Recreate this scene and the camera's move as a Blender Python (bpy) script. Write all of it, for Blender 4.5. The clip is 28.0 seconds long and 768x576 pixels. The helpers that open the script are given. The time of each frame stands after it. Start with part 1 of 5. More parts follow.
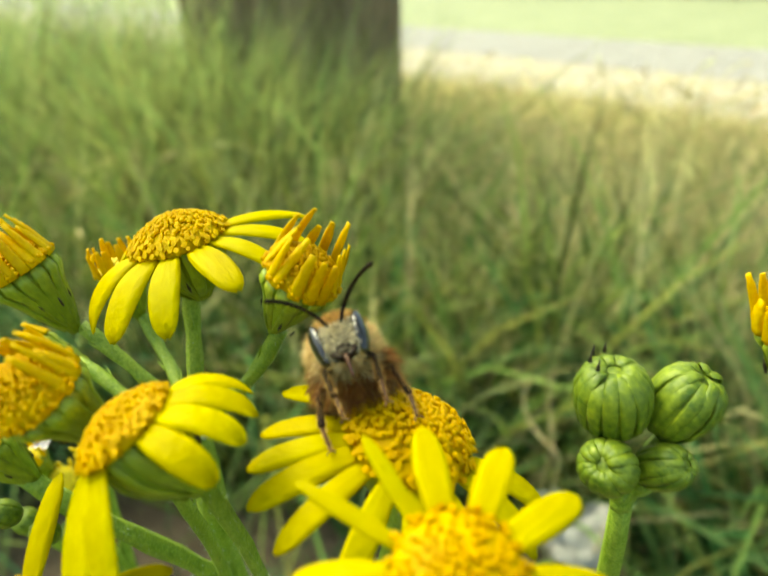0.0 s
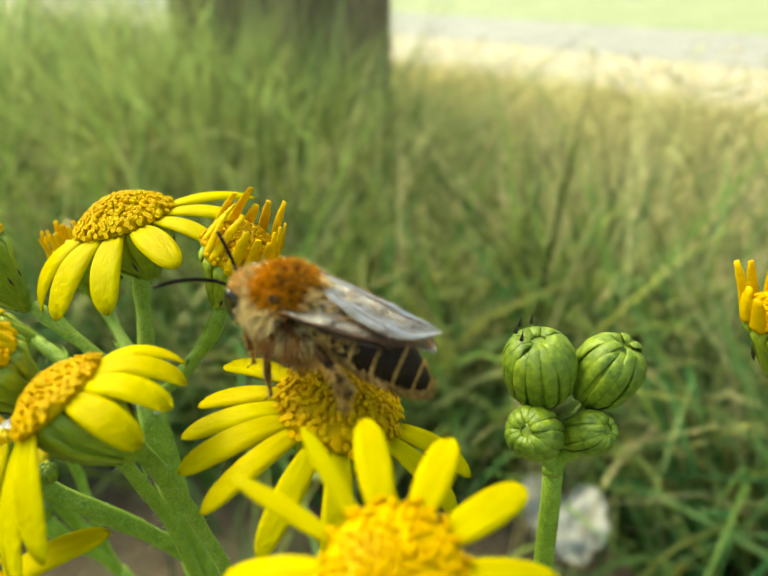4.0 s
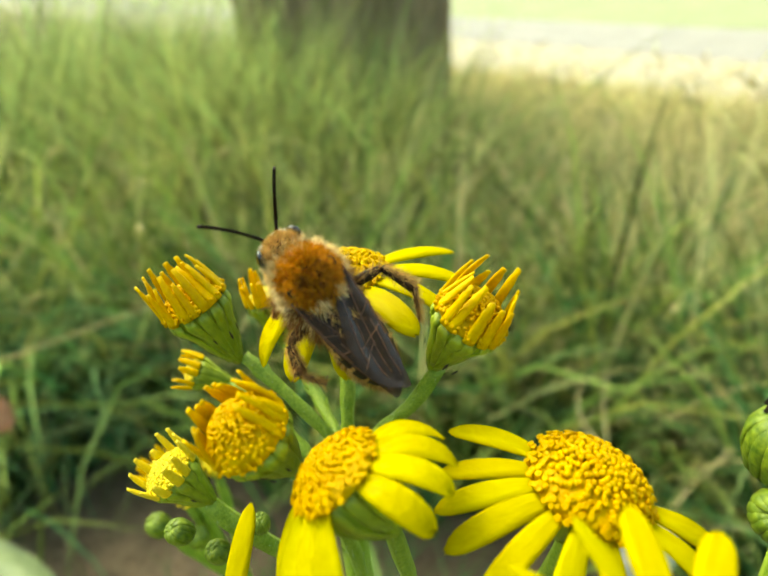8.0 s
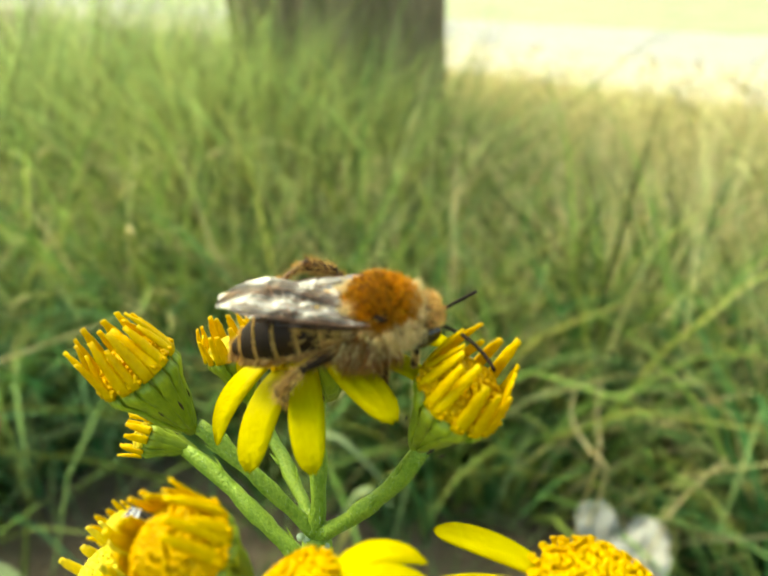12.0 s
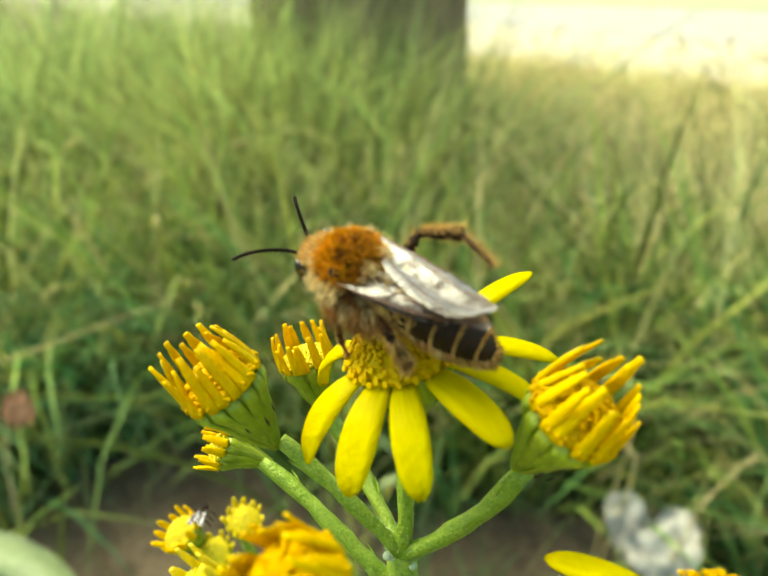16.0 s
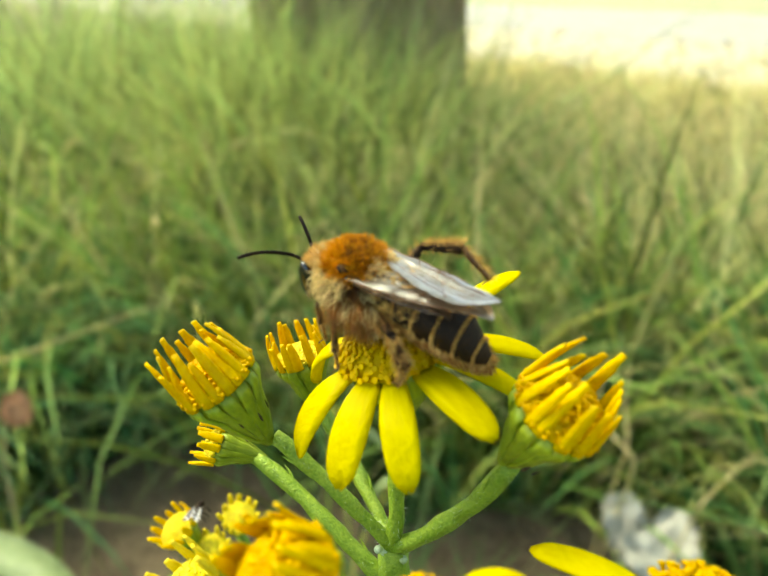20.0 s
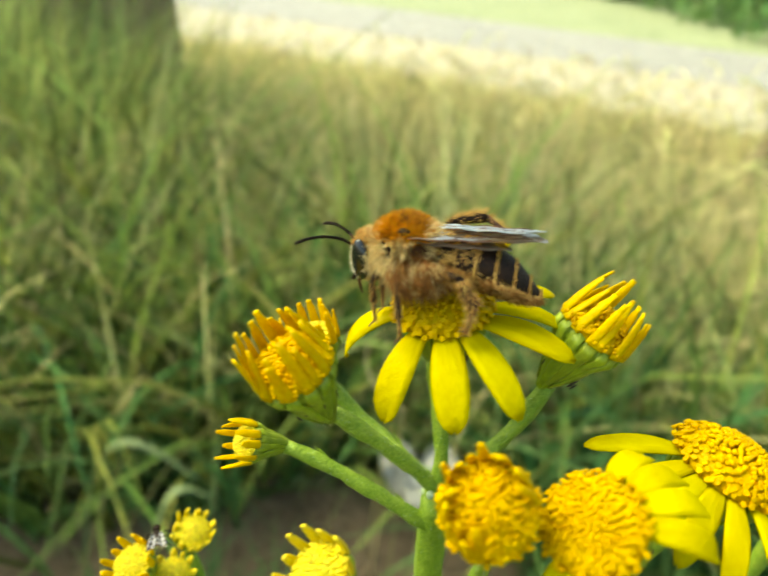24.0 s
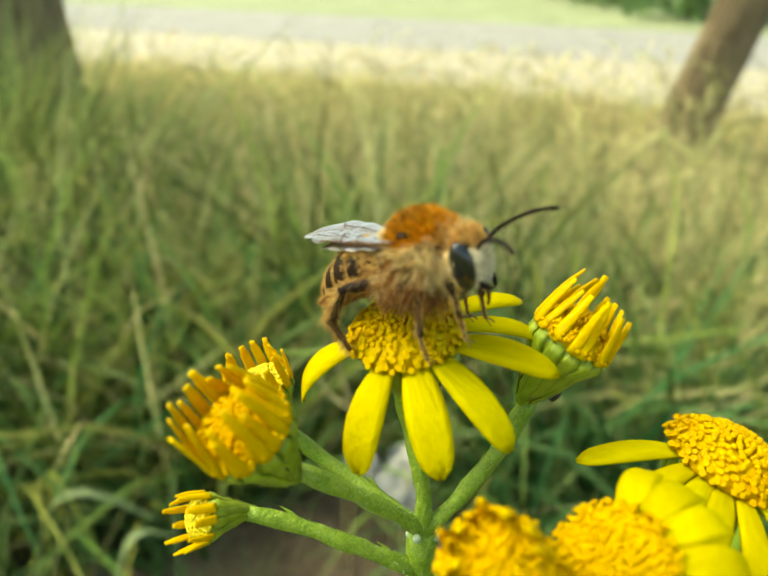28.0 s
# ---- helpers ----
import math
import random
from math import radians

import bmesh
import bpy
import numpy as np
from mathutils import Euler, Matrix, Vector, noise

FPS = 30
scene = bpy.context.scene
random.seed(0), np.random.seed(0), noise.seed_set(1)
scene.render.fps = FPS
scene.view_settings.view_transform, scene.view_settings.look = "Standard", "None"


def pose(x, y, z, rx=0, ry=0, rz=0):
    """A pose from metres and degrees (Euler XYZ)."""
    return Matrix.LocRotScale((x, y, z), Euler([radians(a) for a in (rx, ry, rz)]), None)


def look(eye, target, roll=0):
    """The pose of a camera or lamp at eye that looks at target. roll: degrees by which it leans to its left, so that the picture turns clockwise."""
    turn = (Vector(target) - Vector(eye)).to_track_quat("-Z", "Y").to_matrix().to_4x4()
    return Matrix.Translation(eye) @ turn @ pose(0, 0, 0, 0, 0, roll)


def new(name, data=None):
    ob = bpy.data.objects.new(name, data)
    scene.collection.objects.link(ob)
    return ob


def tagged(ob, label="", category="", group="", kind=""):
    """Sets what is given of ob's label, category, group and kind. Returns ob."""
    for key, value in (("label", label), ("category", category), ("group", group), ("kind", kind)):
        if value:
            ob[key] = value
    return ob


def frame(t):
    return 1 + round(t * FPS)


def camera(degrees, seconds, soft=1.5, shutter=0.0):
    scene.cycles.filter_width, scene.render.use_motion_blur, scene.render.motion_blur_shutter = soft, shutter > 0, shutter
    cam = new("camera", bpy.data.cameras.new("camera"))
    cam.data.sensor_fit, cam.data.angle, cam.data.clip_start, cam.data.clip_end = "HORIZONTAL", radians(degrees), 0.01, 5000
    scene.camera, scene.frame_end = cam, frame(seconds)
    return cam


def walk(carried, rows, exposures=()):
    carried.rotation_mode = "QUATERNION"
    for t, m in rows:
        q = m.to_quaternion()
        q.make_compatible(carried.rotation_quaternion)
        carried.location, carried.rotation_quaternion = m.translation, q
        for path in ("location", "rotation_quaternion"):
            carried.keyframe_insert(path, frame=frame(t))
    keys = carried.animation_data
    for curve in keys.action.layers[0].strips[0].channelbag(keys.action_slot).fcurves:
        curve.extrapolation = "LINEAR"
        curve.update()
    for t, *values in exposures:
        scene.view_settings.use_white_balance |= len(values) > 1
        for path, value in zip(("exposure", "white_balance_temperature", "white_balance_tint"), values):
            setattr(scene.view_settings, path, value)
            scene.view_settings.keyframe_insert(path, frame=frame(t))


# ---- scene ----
import itertools

# ---- camera and its walk ----
cam = camera(68.0, 28.0, soft=1.5, shutter=0.5)
cam.data.dof.use_dof = True
cam.data.dof.focus_distance = 0.0440
cam.data.dof.aperture_fstop = 31.0
walk(cam, [
    (0, pose(0.01672, -0.04261, 0.76773, 62.00, -0.09, 0.16)),
    (0.3, pose(0.01972, -0.04413, 0.76608, 62.28, 0.49, 1.06)),
    (0.5, pose(0.02225, -0.04409, 0.76585, 62.06, 0.36, 0.43)),
    (0.6, pose(0.01833, -0.04557, 0.76712, 62.02, 0.13, 1.33)),
    (1, pose(0.01879, -0.04745, 0.76834, 61.88, 0.07, 0.91)),
    (1.2, pose(0.02131, -0.04420, 0.76871, 61.88, 0.78, 0.80)),
    (1.5, pose(0.02232, -0.04886, 0.76828, 61.69, 0.76, 1.19)),
    (1.8, pose(0.01995, -0.04666, 0.76893, 61.69, 1.02, 0.73)),
    (2, pose(0.01667, -0.04445, 0.77067, 61.89, 0.83, 1.05)),
    (2.4, pose(0.01641, -0.04501, 0.77077, 61.74, 0.13, 1.38)),
    (2.5, pose(0.01886, -0.04459, 0.77133, 61.73, 0.47, 0.54)),
    (4.5, pose(0.02110, -0.04449, 0.76695, 60.58, 0.01, -0.69)),
    (5, pose(0.01930, -0.04546, 0.76749, 60.45, 1.22, 1.48)),
    (5.5, pose(0.01186, -0.04462, 0.76806, 60.29, 0.95, 3.48)),
    (6, pose(0.01344, -0.04546, 0.76678, 60.19, 0.80, 3.68)),
    (6.5, pose(0.01331, -0.04512, 0.76780, 60.16, 0.86, 4.06)),
    (7, pose(0.01317, -0.04559, 0.76689, 60.10, 1.07, 4.35)),
    (7.5, pose(0.01008, -0.04342, 0.76871, 60.52, 0.84, 4.78)),
    (8, pose(0.00740, -0.04239, 0.77174, 61.36, 1.33, 4.32)),
    (8.5, pose(0.00762, -0.04027, 0.77262, 61.68, 0.68, 4.33)),
    (9, pose(0.00560, -0.03864, 0.77465, 62.06, 0.70, 4.35)),
    (9.5, pose(0.00270, -0.03404, 0.77586, 62.09, 0.10, 4.33)),
    (10, pose(0.00323, -0.03441, 0.77636, 62.25, 0.31, 4.09)),
    (10.5, pose(0.00590, -0.03419, 0.77546, 62.19, 0.41, 4.12)),
    (11, pose(0.00762, -0.03381, 0.77403, 62.29, 0.70, 4.09)),
    (11.5, pose(0.00792, -0.03392, 0.77478, 62.09, 0.73, 4.09)),
    (12, pose(0.00805, -0.03408, 0.77233, 61.48, 0.74, 3.93)),
    (12.5, pose(0.00830, -0.03456, 0.77086, 60.72, 0.42, 3.53)),
    (14.5, pose(0.00849, -0.03373, 0.77365, 61.52, 1.35, 3.81)),
    (15, pose(0.00857, -0.03300, 0.77282, 61.21, 1.24, 3.92)),
    (15.5, pose(0.00575, -0.03147, 0.77261, 61.24, 1.38, 4.73)),
    (16, pose(0.00274, -0.03165, 0.77263, 60.29, 2.00, 5.64)),
    (16.5, pose(0.00521, -0.03119, 0.77291, 60.33, 1.81, 5.83)),
    (17, pose(0.00445, -0.03137, 0.77429, 60.65, 2.24, 5.89)),
    (17.5, pose(0.00579, -0.03220, 0.77262, 60.36, 1.97, 5.96)),
    (18, pose(0.00629, -0.03266, 0.77227, 60.26, 2.36, 5.96)),
    (18.5, pose(0.00418, -0.03273, 0.77350, 60.25, 2.00, 6.14)),
    (19, pose(0.00321, -0.03223, 0.77220, 60.23, 1.87, 6.12)),
    (19.5, pose(0.00303, -0.03190, 0.77201, 60.24, 1.77, 6.03)),
    (20, pose(0.00340, -0.03249, 0.77292, 60.41, 1.85, 5.62)),
    (20.5, pose(0.00282, -0.03141, 0.77345, 60.16, 0.96, 5.57)),
    (22.5, pose(-0.01480, -0.03908, 0.77756, 59.32, -4.92, -4.80)),
    (22.8, pose(-0.01179, -0.03975, 0.78029, 59.65, -4.71, -8.88)),
    (23, pose(-0.01131, -0.02986, 0.77713, 59.61, -5.71, -10.59)),
    (23.4, pose(-0.01416, -0.03359, 0.77502, 59.97, -4.92, -14.60)),
    (24, pose(-0.01890, -0.03292, 0.77279, 59.61, -4.50, -20.17)),
    (24.3, pose(-0.02337, -0.03101, 0.77381, 59.04, -5.73, -22.08)),
    (24.6, pose(-0.01989, -0.02733, 0.77471, 58.50, -5.28, -24.07)),
    (25, pose(-0.02081, -0.02148, 0.77461, 59.92, -1.55, -27.93)),
    (25.4, pose(-0.02227, -0.02164, 0.77464, 60.60, -0.45, -28.80)),
    (25.8, pose(-0.02334, -0.02607, 0.77298, 61.31, -2.46, -28.26)),
    (26, pose(-0.02147, -0.02398, 0.77267, 60.18, -1.60, -29.30)),
    (26.2, pose(-0.02528, -0.02528, 0.77330, 59.54, -1.60, -28.19)),
    (26.6, pose(-0.02318, -0.02597, 0.77419, 59.06, -2.19, -29.49)),
    (27, pose(-0.01853, -0.02435, 0.77354, 60.08, -1.13, -30.02)),
    (27.5, pose(-0.01750, -0.02806, 0.77203, 58.91, -0.45, -28.55)),
    (28, pose(-0.01751, -0.02761, 0.77175, 60.22, -1.15, -28.98)),
], exposures=[(0, 1.64, 7800, -12), (7, 1.72, 7800, -12), (10, 1.86, 7800, -12), (12.5, 1.90, 7800, -12), (15, 2.00, 7800, -12), (16, 1.90, 7800, -12), (20, 1.90, 7800, -12), (23, 1.78, 7800, -12), (25, 1.60, 7800, -12), (28, 1.55, 7800, -12)])

# ---- world, sun ----
SUN_EL, SUN_AZ = radians(58), radians(-50)
world = bpy.data.worlds.new("world")
scene.world = world
world.use_nodes = True
wn = world.node_tree.nodes
sky = wn.new("ShaderNodeTexSky")
sky.sky_type = "NISHITA"
sky.sun_disc = False
sky.sun_elevation = SUN_EL
sky.sun_rotation = SUN_AZ
sky.air_density, sky.dust_density, sky.ozone_density = 1.0, 4.0, 0.6
wn["Background"].inputs["Strength"].default_value = 0.135
world.node_tree.links.new(sky.outputs[0], wn["Background"].inputs["Color"])
sun = new("sun", bpy.data.lights.new("sun", "SUN"))
sun.data.energy, sun.data.angle, sun.data.color = 2.0, radians(38), (1.0, 0.95, 0.84)
sun.matrix_basis = look((math.sin(SUN_AZ) * math.cos(SUN_EL) * 20, math.cos(SUN_AZ) * math.cos(SUN_EL) * 20, math.sin(SUN_EL) * 20), (0, 0, 0))


# ---- materials ----
def material(name, dark, light, scale, rough=0.6, bump=0.0, metal=0.0, random_by="", spread=0.25, translucent=0.0, stretch=(1, 1, 1), fine=6.0, sheen=0.0, coat=0.0, spec=0.5):
    """Two noises, coarse and fine, between two colours, with relief; random_by varies pieces."""
    m = bpy.data.materials.new(name)
    m.use_nodes = True
    nt = m.node_tree
    n, link = nt.nodes, nt.links.new
    bsdf = n["Principled BSDF"]
    co = n.new("ShaderNodeTexCoord")
    mp = n.new("ShaderNodeMapping")
    mp.inputs["Scale"].default_value = stretch
    link(co.outputs["Object"], mp.inputs["Vector"])
    a, b = n.new("ShaderNodeTexNoise"), n.new("ShaderNodeTexNoise")
    a.inputs["Scale"].default_value, b.inputs["Scale"].default_value = scale, scale * fine
    a.inputs["Detail"].default_value, b.inputs["Detail"].default_value = 3, 3
    link(mp.outputs[0], a.inputs["Vector"])
    link(mp.outputs[0], b.inputs["Vector"])
    add = n.new("ShaderNodeMath")
    add.operation = "ADD"
    link(a.outputs["Fac"], add.inputs[0])
    link(b.outputs["Fac"], add.inputs[1])
    rng = n.new("ShaderNodeMapRange")
    rng.inputs["From Min"].default_value, rng.inputs["From Max"].default_value = 0.7, 1.3
    link(add.outputs[0], rng.inputs["Value"])
    mix = n.new("ShaderNodeMix")
    mix.data_type = "RGBA"
    mix.inputs["A"].default_value, mix.inputs["B"].default_value = (*dark, 1), (*light, 1)
    link(rng.outputs[0], mix.inputs["Factor"])
    colour = mix.outputs["Result"]
    if random_by:
        src = n.new("ShaderNodeNewGeometry" if random_by == "island" else "ShaderNodeObjectInfo")
        out = src.outputs["Random Per Island" if random_by == "island" else "Random"]
        hsv = n.new("ShaderNodeHueSaturation")
        r1 = n.new("ShaderNodeMapRange")
        r1.inputs["To Min"].default_value, r1.inputs["To Max"].default_value = 1 - spread, 1 + spread
        link(out, r1.inputs["Value"])
        link(r1.outputs[0], hsv.inputs["Value"])
        wn_ = n.new("ShaderNodeTexWhiteNoise")
        wn_.noise_dimensions = "1D"
        link(out, wn_.inputs["W"])
        r2 = n.new("ShaderNodeMapRange")
        r2.inputs["To Min"].default_value, r2.inputs["To Max"].default_value = 0.5 - 0.06 * spread, 0.5 + 0.06 * spread
        link(wn_.outputs["Value"], r2.inputs["Value"])
        link(r2.outputs[0], hsv.inputs["Hue"])
        link(colour, hsv.inputs["Color"])
        colour = hsv.outputs[0]
    link(colour, bsdf.inputs["Base Color"])
    bsdf.inputs["Roughness"].default_value = rough
    bsdf.inputs["Metallic"].default_value = metal
    bsdf.inputs["Specular IOR Level"].default_value = spec
    bsdf.inputs["Sheen Weight"].default_value = sheen
    bsdf.inputs["Coat Weight"].default_value = coat
    if bump:
        bp = n.new("ShaderNodeBump")
        bp.inputs["Strength"].default_value = bump
        bp.inputs["Distance"].default_value = 0.3 / scale
        link(b.outputs["Fac"], bp.inputs["Height"])
        link(bp.outputs[0], bsdf.inputs["Normal"])
    if translucent:
        tr = n.new("ShaderNodeBsdfTranslucent")
        link(colour, tr.inputs["Color"])
        ms = n.new("ShaderNodeMixShader")
        ms.inputs[0].default_value = translucent
        link(bsdf.outputs[0], ms.inputs[1])
        link(tr.outputs[0], ms.inputs[2])
        link(ms.outputs[0], n["Material Output"].inputs["Surface"])
    return m


PETAL = material("yellow_petal", (0.61, 0.50, 0.000), (0.73, 0.625, 0.001), 420, 0.6, 0.3, random_by="object", spread=0.07, translucent=0.42, spec=0.15, stretch=(0.12, 1, 1))
RAY_OLD = material("withered_ray", (0.66, 0.40, 0.001), (0.79, 0.56, 0.003), 600, 0.6, 0.3, random_by="object", spread=0.10, translucent=0.3, spec=0.2)
DISC = material("disc_floret", (0.66, 0.375, 0.001), (0.80, 0.515, 0.003), 700, 0.65, 0.2, random_by="island", spread=0.07, translucent=0.3, spec=0.2)
DISC_FRESH = material("fresh_disc_floret", (0.66, 0.395, 0.001), (0.79, 0.55, 0.003), 700, 0.65, 0.2, random_by="island", spread=0.07, translucent=0.35, spec=0.2)
DISC_OLD = material("old_disc_floret", (0.60, 0.33, 0.002), (0.73, 0.46, 0.004), 700, 0.7, 0.2, random_by="island", spread=0.08, translucent=0.3, spec=0.2)
DISC_YOUNG = material("young_floret", (0.62, 0.50, 0.01), (0.80, 0.66, 0.02), 700, 0.6, 0.3, random_by="island", spread=0.2, translucent=0.15)
CALYX = material("green_calyx", (0.15, 0.215, 0.006), (0.31, 0.39, 0.02), 450, 0.5, 0.25, random_by="object", spread=0.15, translucent=0.1, stretch=(1, 1, 0.2))
BUD = material("green_bud", (0.050, 0.11, 0.004), (0.24, 0.32, 0.018), 350, 0.5, 0.15, random_by="island", spread=0.10, translucent=0.1)
STEM = material("green_stem", (0.155, 0.27, 0.012), (0.34, 0.46, 0.05), 700, 0.5, 0.45, translucent=0.1)
TIP = material("dark_bract_tip", (0.012, 0.010, 0.006), (0.05, 0.035, 0.015), 900, 0.6)
WOOL = material("white_wool", (0.30, 0.40, 0.20), (0.52, 0.60, 0.42), 900, 0.9)
FUR_RUST = material("rust_fur", (0.40, 0.155, 0.004), (0.76, 0.365, 0.018), 1000, 0.65, random_by="island", spread=0.32, translucent=0.3, fine=3.0, spec=0.3)
FUR_CREAM = material("cream_fur", (0.56, 0.39, 0.13), (0.92, 0.77, 0.42), 1000, 0.65, random_by="island", spread=0.32, translucent=0.3, fine=3.0, spec=0.3)
FUR_BROWN = material("brown_fur", (0.095, 0.036, 0.007), (0.39, 0.175, 0.035), 1000, 0.65, random_by="island", spread=0.32, translucent=0.3, fine=3.0, spec=0.3)
FUR_GOLD = material("gold_fur", (0.48, 0.26, 0.05), (0.80, 0.56, 0.22), 1000, 0.65, random_by="island", spread=0.32, translucent=0.3, fine=3.0, spec=0.3)
FUR_PALE = material("pale_face_fur", (0.60, 0.53, 0.34), (0.93, 0.87, 0.68), 1000, 0.65, random_by="island", spread=0.25, translucent=0.3, fine=3.0, spec=0.3)
FUR_DARK = material("dark_brown_fur", (0.022, 0.009, 0.004), (0.12, 0.048, 0.014), 1000, 0.65, random_by="island", spread=0.3, translucent=0.15, fine=3.0, spec=0.3)
FUR_TAN = material("tan_fur", (0.40, 0.22, 0.045), (0.78, 0.52, 0.17), 1000, 0.65, random_by="island", spread=0.32, translucent=0.3, fine=3.0, spec=0.3)
CHITIN = material("dark_chitin", (0.006, 0.003, 0.0015), (0.022, 0.010, 0.004), 700, 0.55, 0.2, spec=0.15)
CHITIN_BROWN = material("brown_chitin", (0.05, 0.018, 0.006), (0.14, 0.055, 0.018), 700, 0.35, 0.2)
EYE = material("black_eye", (0.004, 0.004, 0.005), (0.012, 0.012, 0.014), 900, 0.18, coat=0.5)
GRASS = material("green_grass", (0.095, 0.145, 0.024), (0.29, 0.355, 0.085), 9, 0.55, random_by="island", spread=0.8, translucent=0.4, spec=0.25)
GRASS_BLUE = material("lush_grass", (0.048, 0.125, 0.034), (0.16, 0.29, 0.095), 9, 0.55, random_by="island", spread=0.75, translucent=0.45, spec=0.25)
GRASS_TEAL = material("fresh_grass", (0.10, 0.235, 0.085), (0.26, 0.45, 0.20), 9, 0.55, random_by="island", spread=0.7, translucent=0.5, spec=0.25)
THATCH = material("straw_thatch", (0.20, 0.215, 0.07), (0.40, 0.39, 0.16), 9, 0.7, random_by="island", spread=0.6, translucent=0.3, spec=0.25)
GRASS_OLIVE = material("olive_grass", (0.155, 0.205, 0.056), (0.37, 0.43, 0.145), 9, 0.6, random_by="island", spread=0.75, translucent=0.4, spec=0.25)
GRASS_DRY = material("dry_grass", (0.41, 0.36, 0.135), (0.76, 0.69, 0.345), 9, 0.7, random_by="island", spread=0.55, translucent=0.25, spec=0.25)
# paler than the other grass: sunlight through the blades is put into the colour
GRASS_LIGHT = material("lit_yellow_green_grass", (0.19, 0.265, 0.075), (0.42, 0.50, 0.20), 9, 0.55, random_by="island", spread=0.65, translucent=0.45, spec=0.25)
SOIL = material("brown_soil", (0.080, 0.056, 0.034), (0.21, 0.155, 0.095), 14, 0.95, 0.8)
LAWN = material("mown_lawn", (0.160, 0.185, 0.090), (0.25, 0.275, 0.155), 0.9, 0.9, 0.5)
ROAD = material("pale_gravel_road", (0.21, 0.205, 0.19), (0.30, 0.292, 0.27), 3, 0.9, 0.5, fine=30)
BARK = material("grey_brown_bark", (0.12, 0.086, 0.042), (0.35, 0.268, 0.155), 9, 0.9, 0.9, stretch=(1, 1, 0.2))
LEAF = material("tree_leaf", (0.09, 0.17, 0.05), (0.19, 0.33, 0.10), 4, 0.5, random_by="island", spread=0.4, translucent=0.35)
PALE = material("bleached_leaf", (0.24, 0.235, 0.195), (0.50, 0.49, 0.43), 60, 0.85, 0.6)
RUSTLEAF = material("rust_dead_leaf", (0.30, 0.12, 0.05), (0.48, 0.24, 0.12), 60, 0.8, 0.4)


def wing_material():
    m = bpy.data.materials.new("smoky_wing")
    m.use_nodes = True
    n, link = m.node_tree.nodes, m.node_tree.links.new
    b = n["Principled BSDF"]
    b.inputs["Base Color"].default_value = (0.062, 0.042, 0.026, 1)
    b.inputs["Roughness"].default_value = 0.5
    b.inputs["Specular IOR Level"].default_value = 0.2
    co = n.new("ShaderNodeTexCoord")
    nz = n.new("ShaderNodeTexNoise")
    nz.inputs["Scale"].default_value, nz.inputs["Detail"].default_value = 600, 4
    link(co.outputs["Object"], nz.inputs["Vector"])
    bp = n.new("ShaderNodeBump")
    bp.inputs["Strength"].default_value, bp.inputs["Distance"].default_value = 0.5, 0.0004
    link(nz.outputs["Fac"], bp.inputs["Height"])
    link(bp.outputs[0], b.inputs["Normal"])
    t = n.new("ShaderNodeBsdfTransparent")
    t.inputs["Color"].default_value = (0.66, 0.54, 0.42, 1)
    ms = n.new("ShaderNodeMixShader")
    ms.inputs[0].default_value = 0.66
    link(b.outputs[0], ms.inputs[1])
    link(t.outputs[0], ms.inputs[2])
    gloss, shine, over = n.new("ShaderNodeBsdfGlossy"), n.new("ShaderNodeLayerWeight"), n.new("ShaderNodeMixShader")
    steep, weak = n.new("ShaderNodeMath"), n.new("ShaderNodeMapRange")
    steep.operation = "POWER"
    steep.inputs[1].default_value = 1.45
    weak.inputs["To Min"].default_value, weak.inputs["To Max"].default_value = 0.0, 0.85
    gloss.inputs["Roughness"].default_value = 0.38
    shine.inputs["Blend"].default_value = 0.5
    gloss.inputs["Color"].default_value = (0.86, 0.90, 0.95, 1)
    link(bp.outputs[0], gloss.inputs["Normal"])
    link(bp.outputs[0], shine.inputs["Normal"])
    link(shine.outputs["Facing"], steep.inputs[0])
    link(steep.outputs[0], weak.inputs["Value"])
    link(weak.outputs[0], over.inputs[0])
    link(ms.outputs[0], over.inputs[1])
    link(gloss.outputs[0], over.inputs[2])
    link(over.outputs[0], n["Material Output"].inputs["Surface"])
    return m


WING = wing_material()
rnd = random.Random(7)
rs = np.random.RandomState(11)


# ---- mesh helpers ----
def mesh_of(name, verts, faces, mat, smooth=True):
    me = bpy.data.meshes.new(name)
    me.from_pydata([tuple(v) for v in verts], [], faces)
    me.materials.append(mat)
    if smooth:
        me.polygons.foreach_set("use_smooth", [True] * len(me.polygons))
    me.update()
    return me


def part(name, geo, mat, parent, label="", m=None):
    """One mesh object under a thing or a part; geo is (verts, faces)."""
    ob = new(name, mesh_of(name, geo[0], geo[1], mat))
    ob.parent = parent
    if m is not None:
        ob.matrix_basis = m
    if label:
        ob["label"] = label
    return ob


def thing(name, at, label, category, group="", kind=""):
    ob = new(name)
    ob.location = at
    ob.empty_display_size = 0.01
    return tagged(ob, label, category, group, kind)


def joined(geos):
    verts, faces = [], []
    for v, f in geos:
        k = len(verts)
        verts += [tuple(p) for p in v]
        faces += [tuple(i + k for i in g) for g in f]
    return verts, faces


def moved(geo, m):
    return [m @ Vector(p) for p in geo[0]], geo[1]


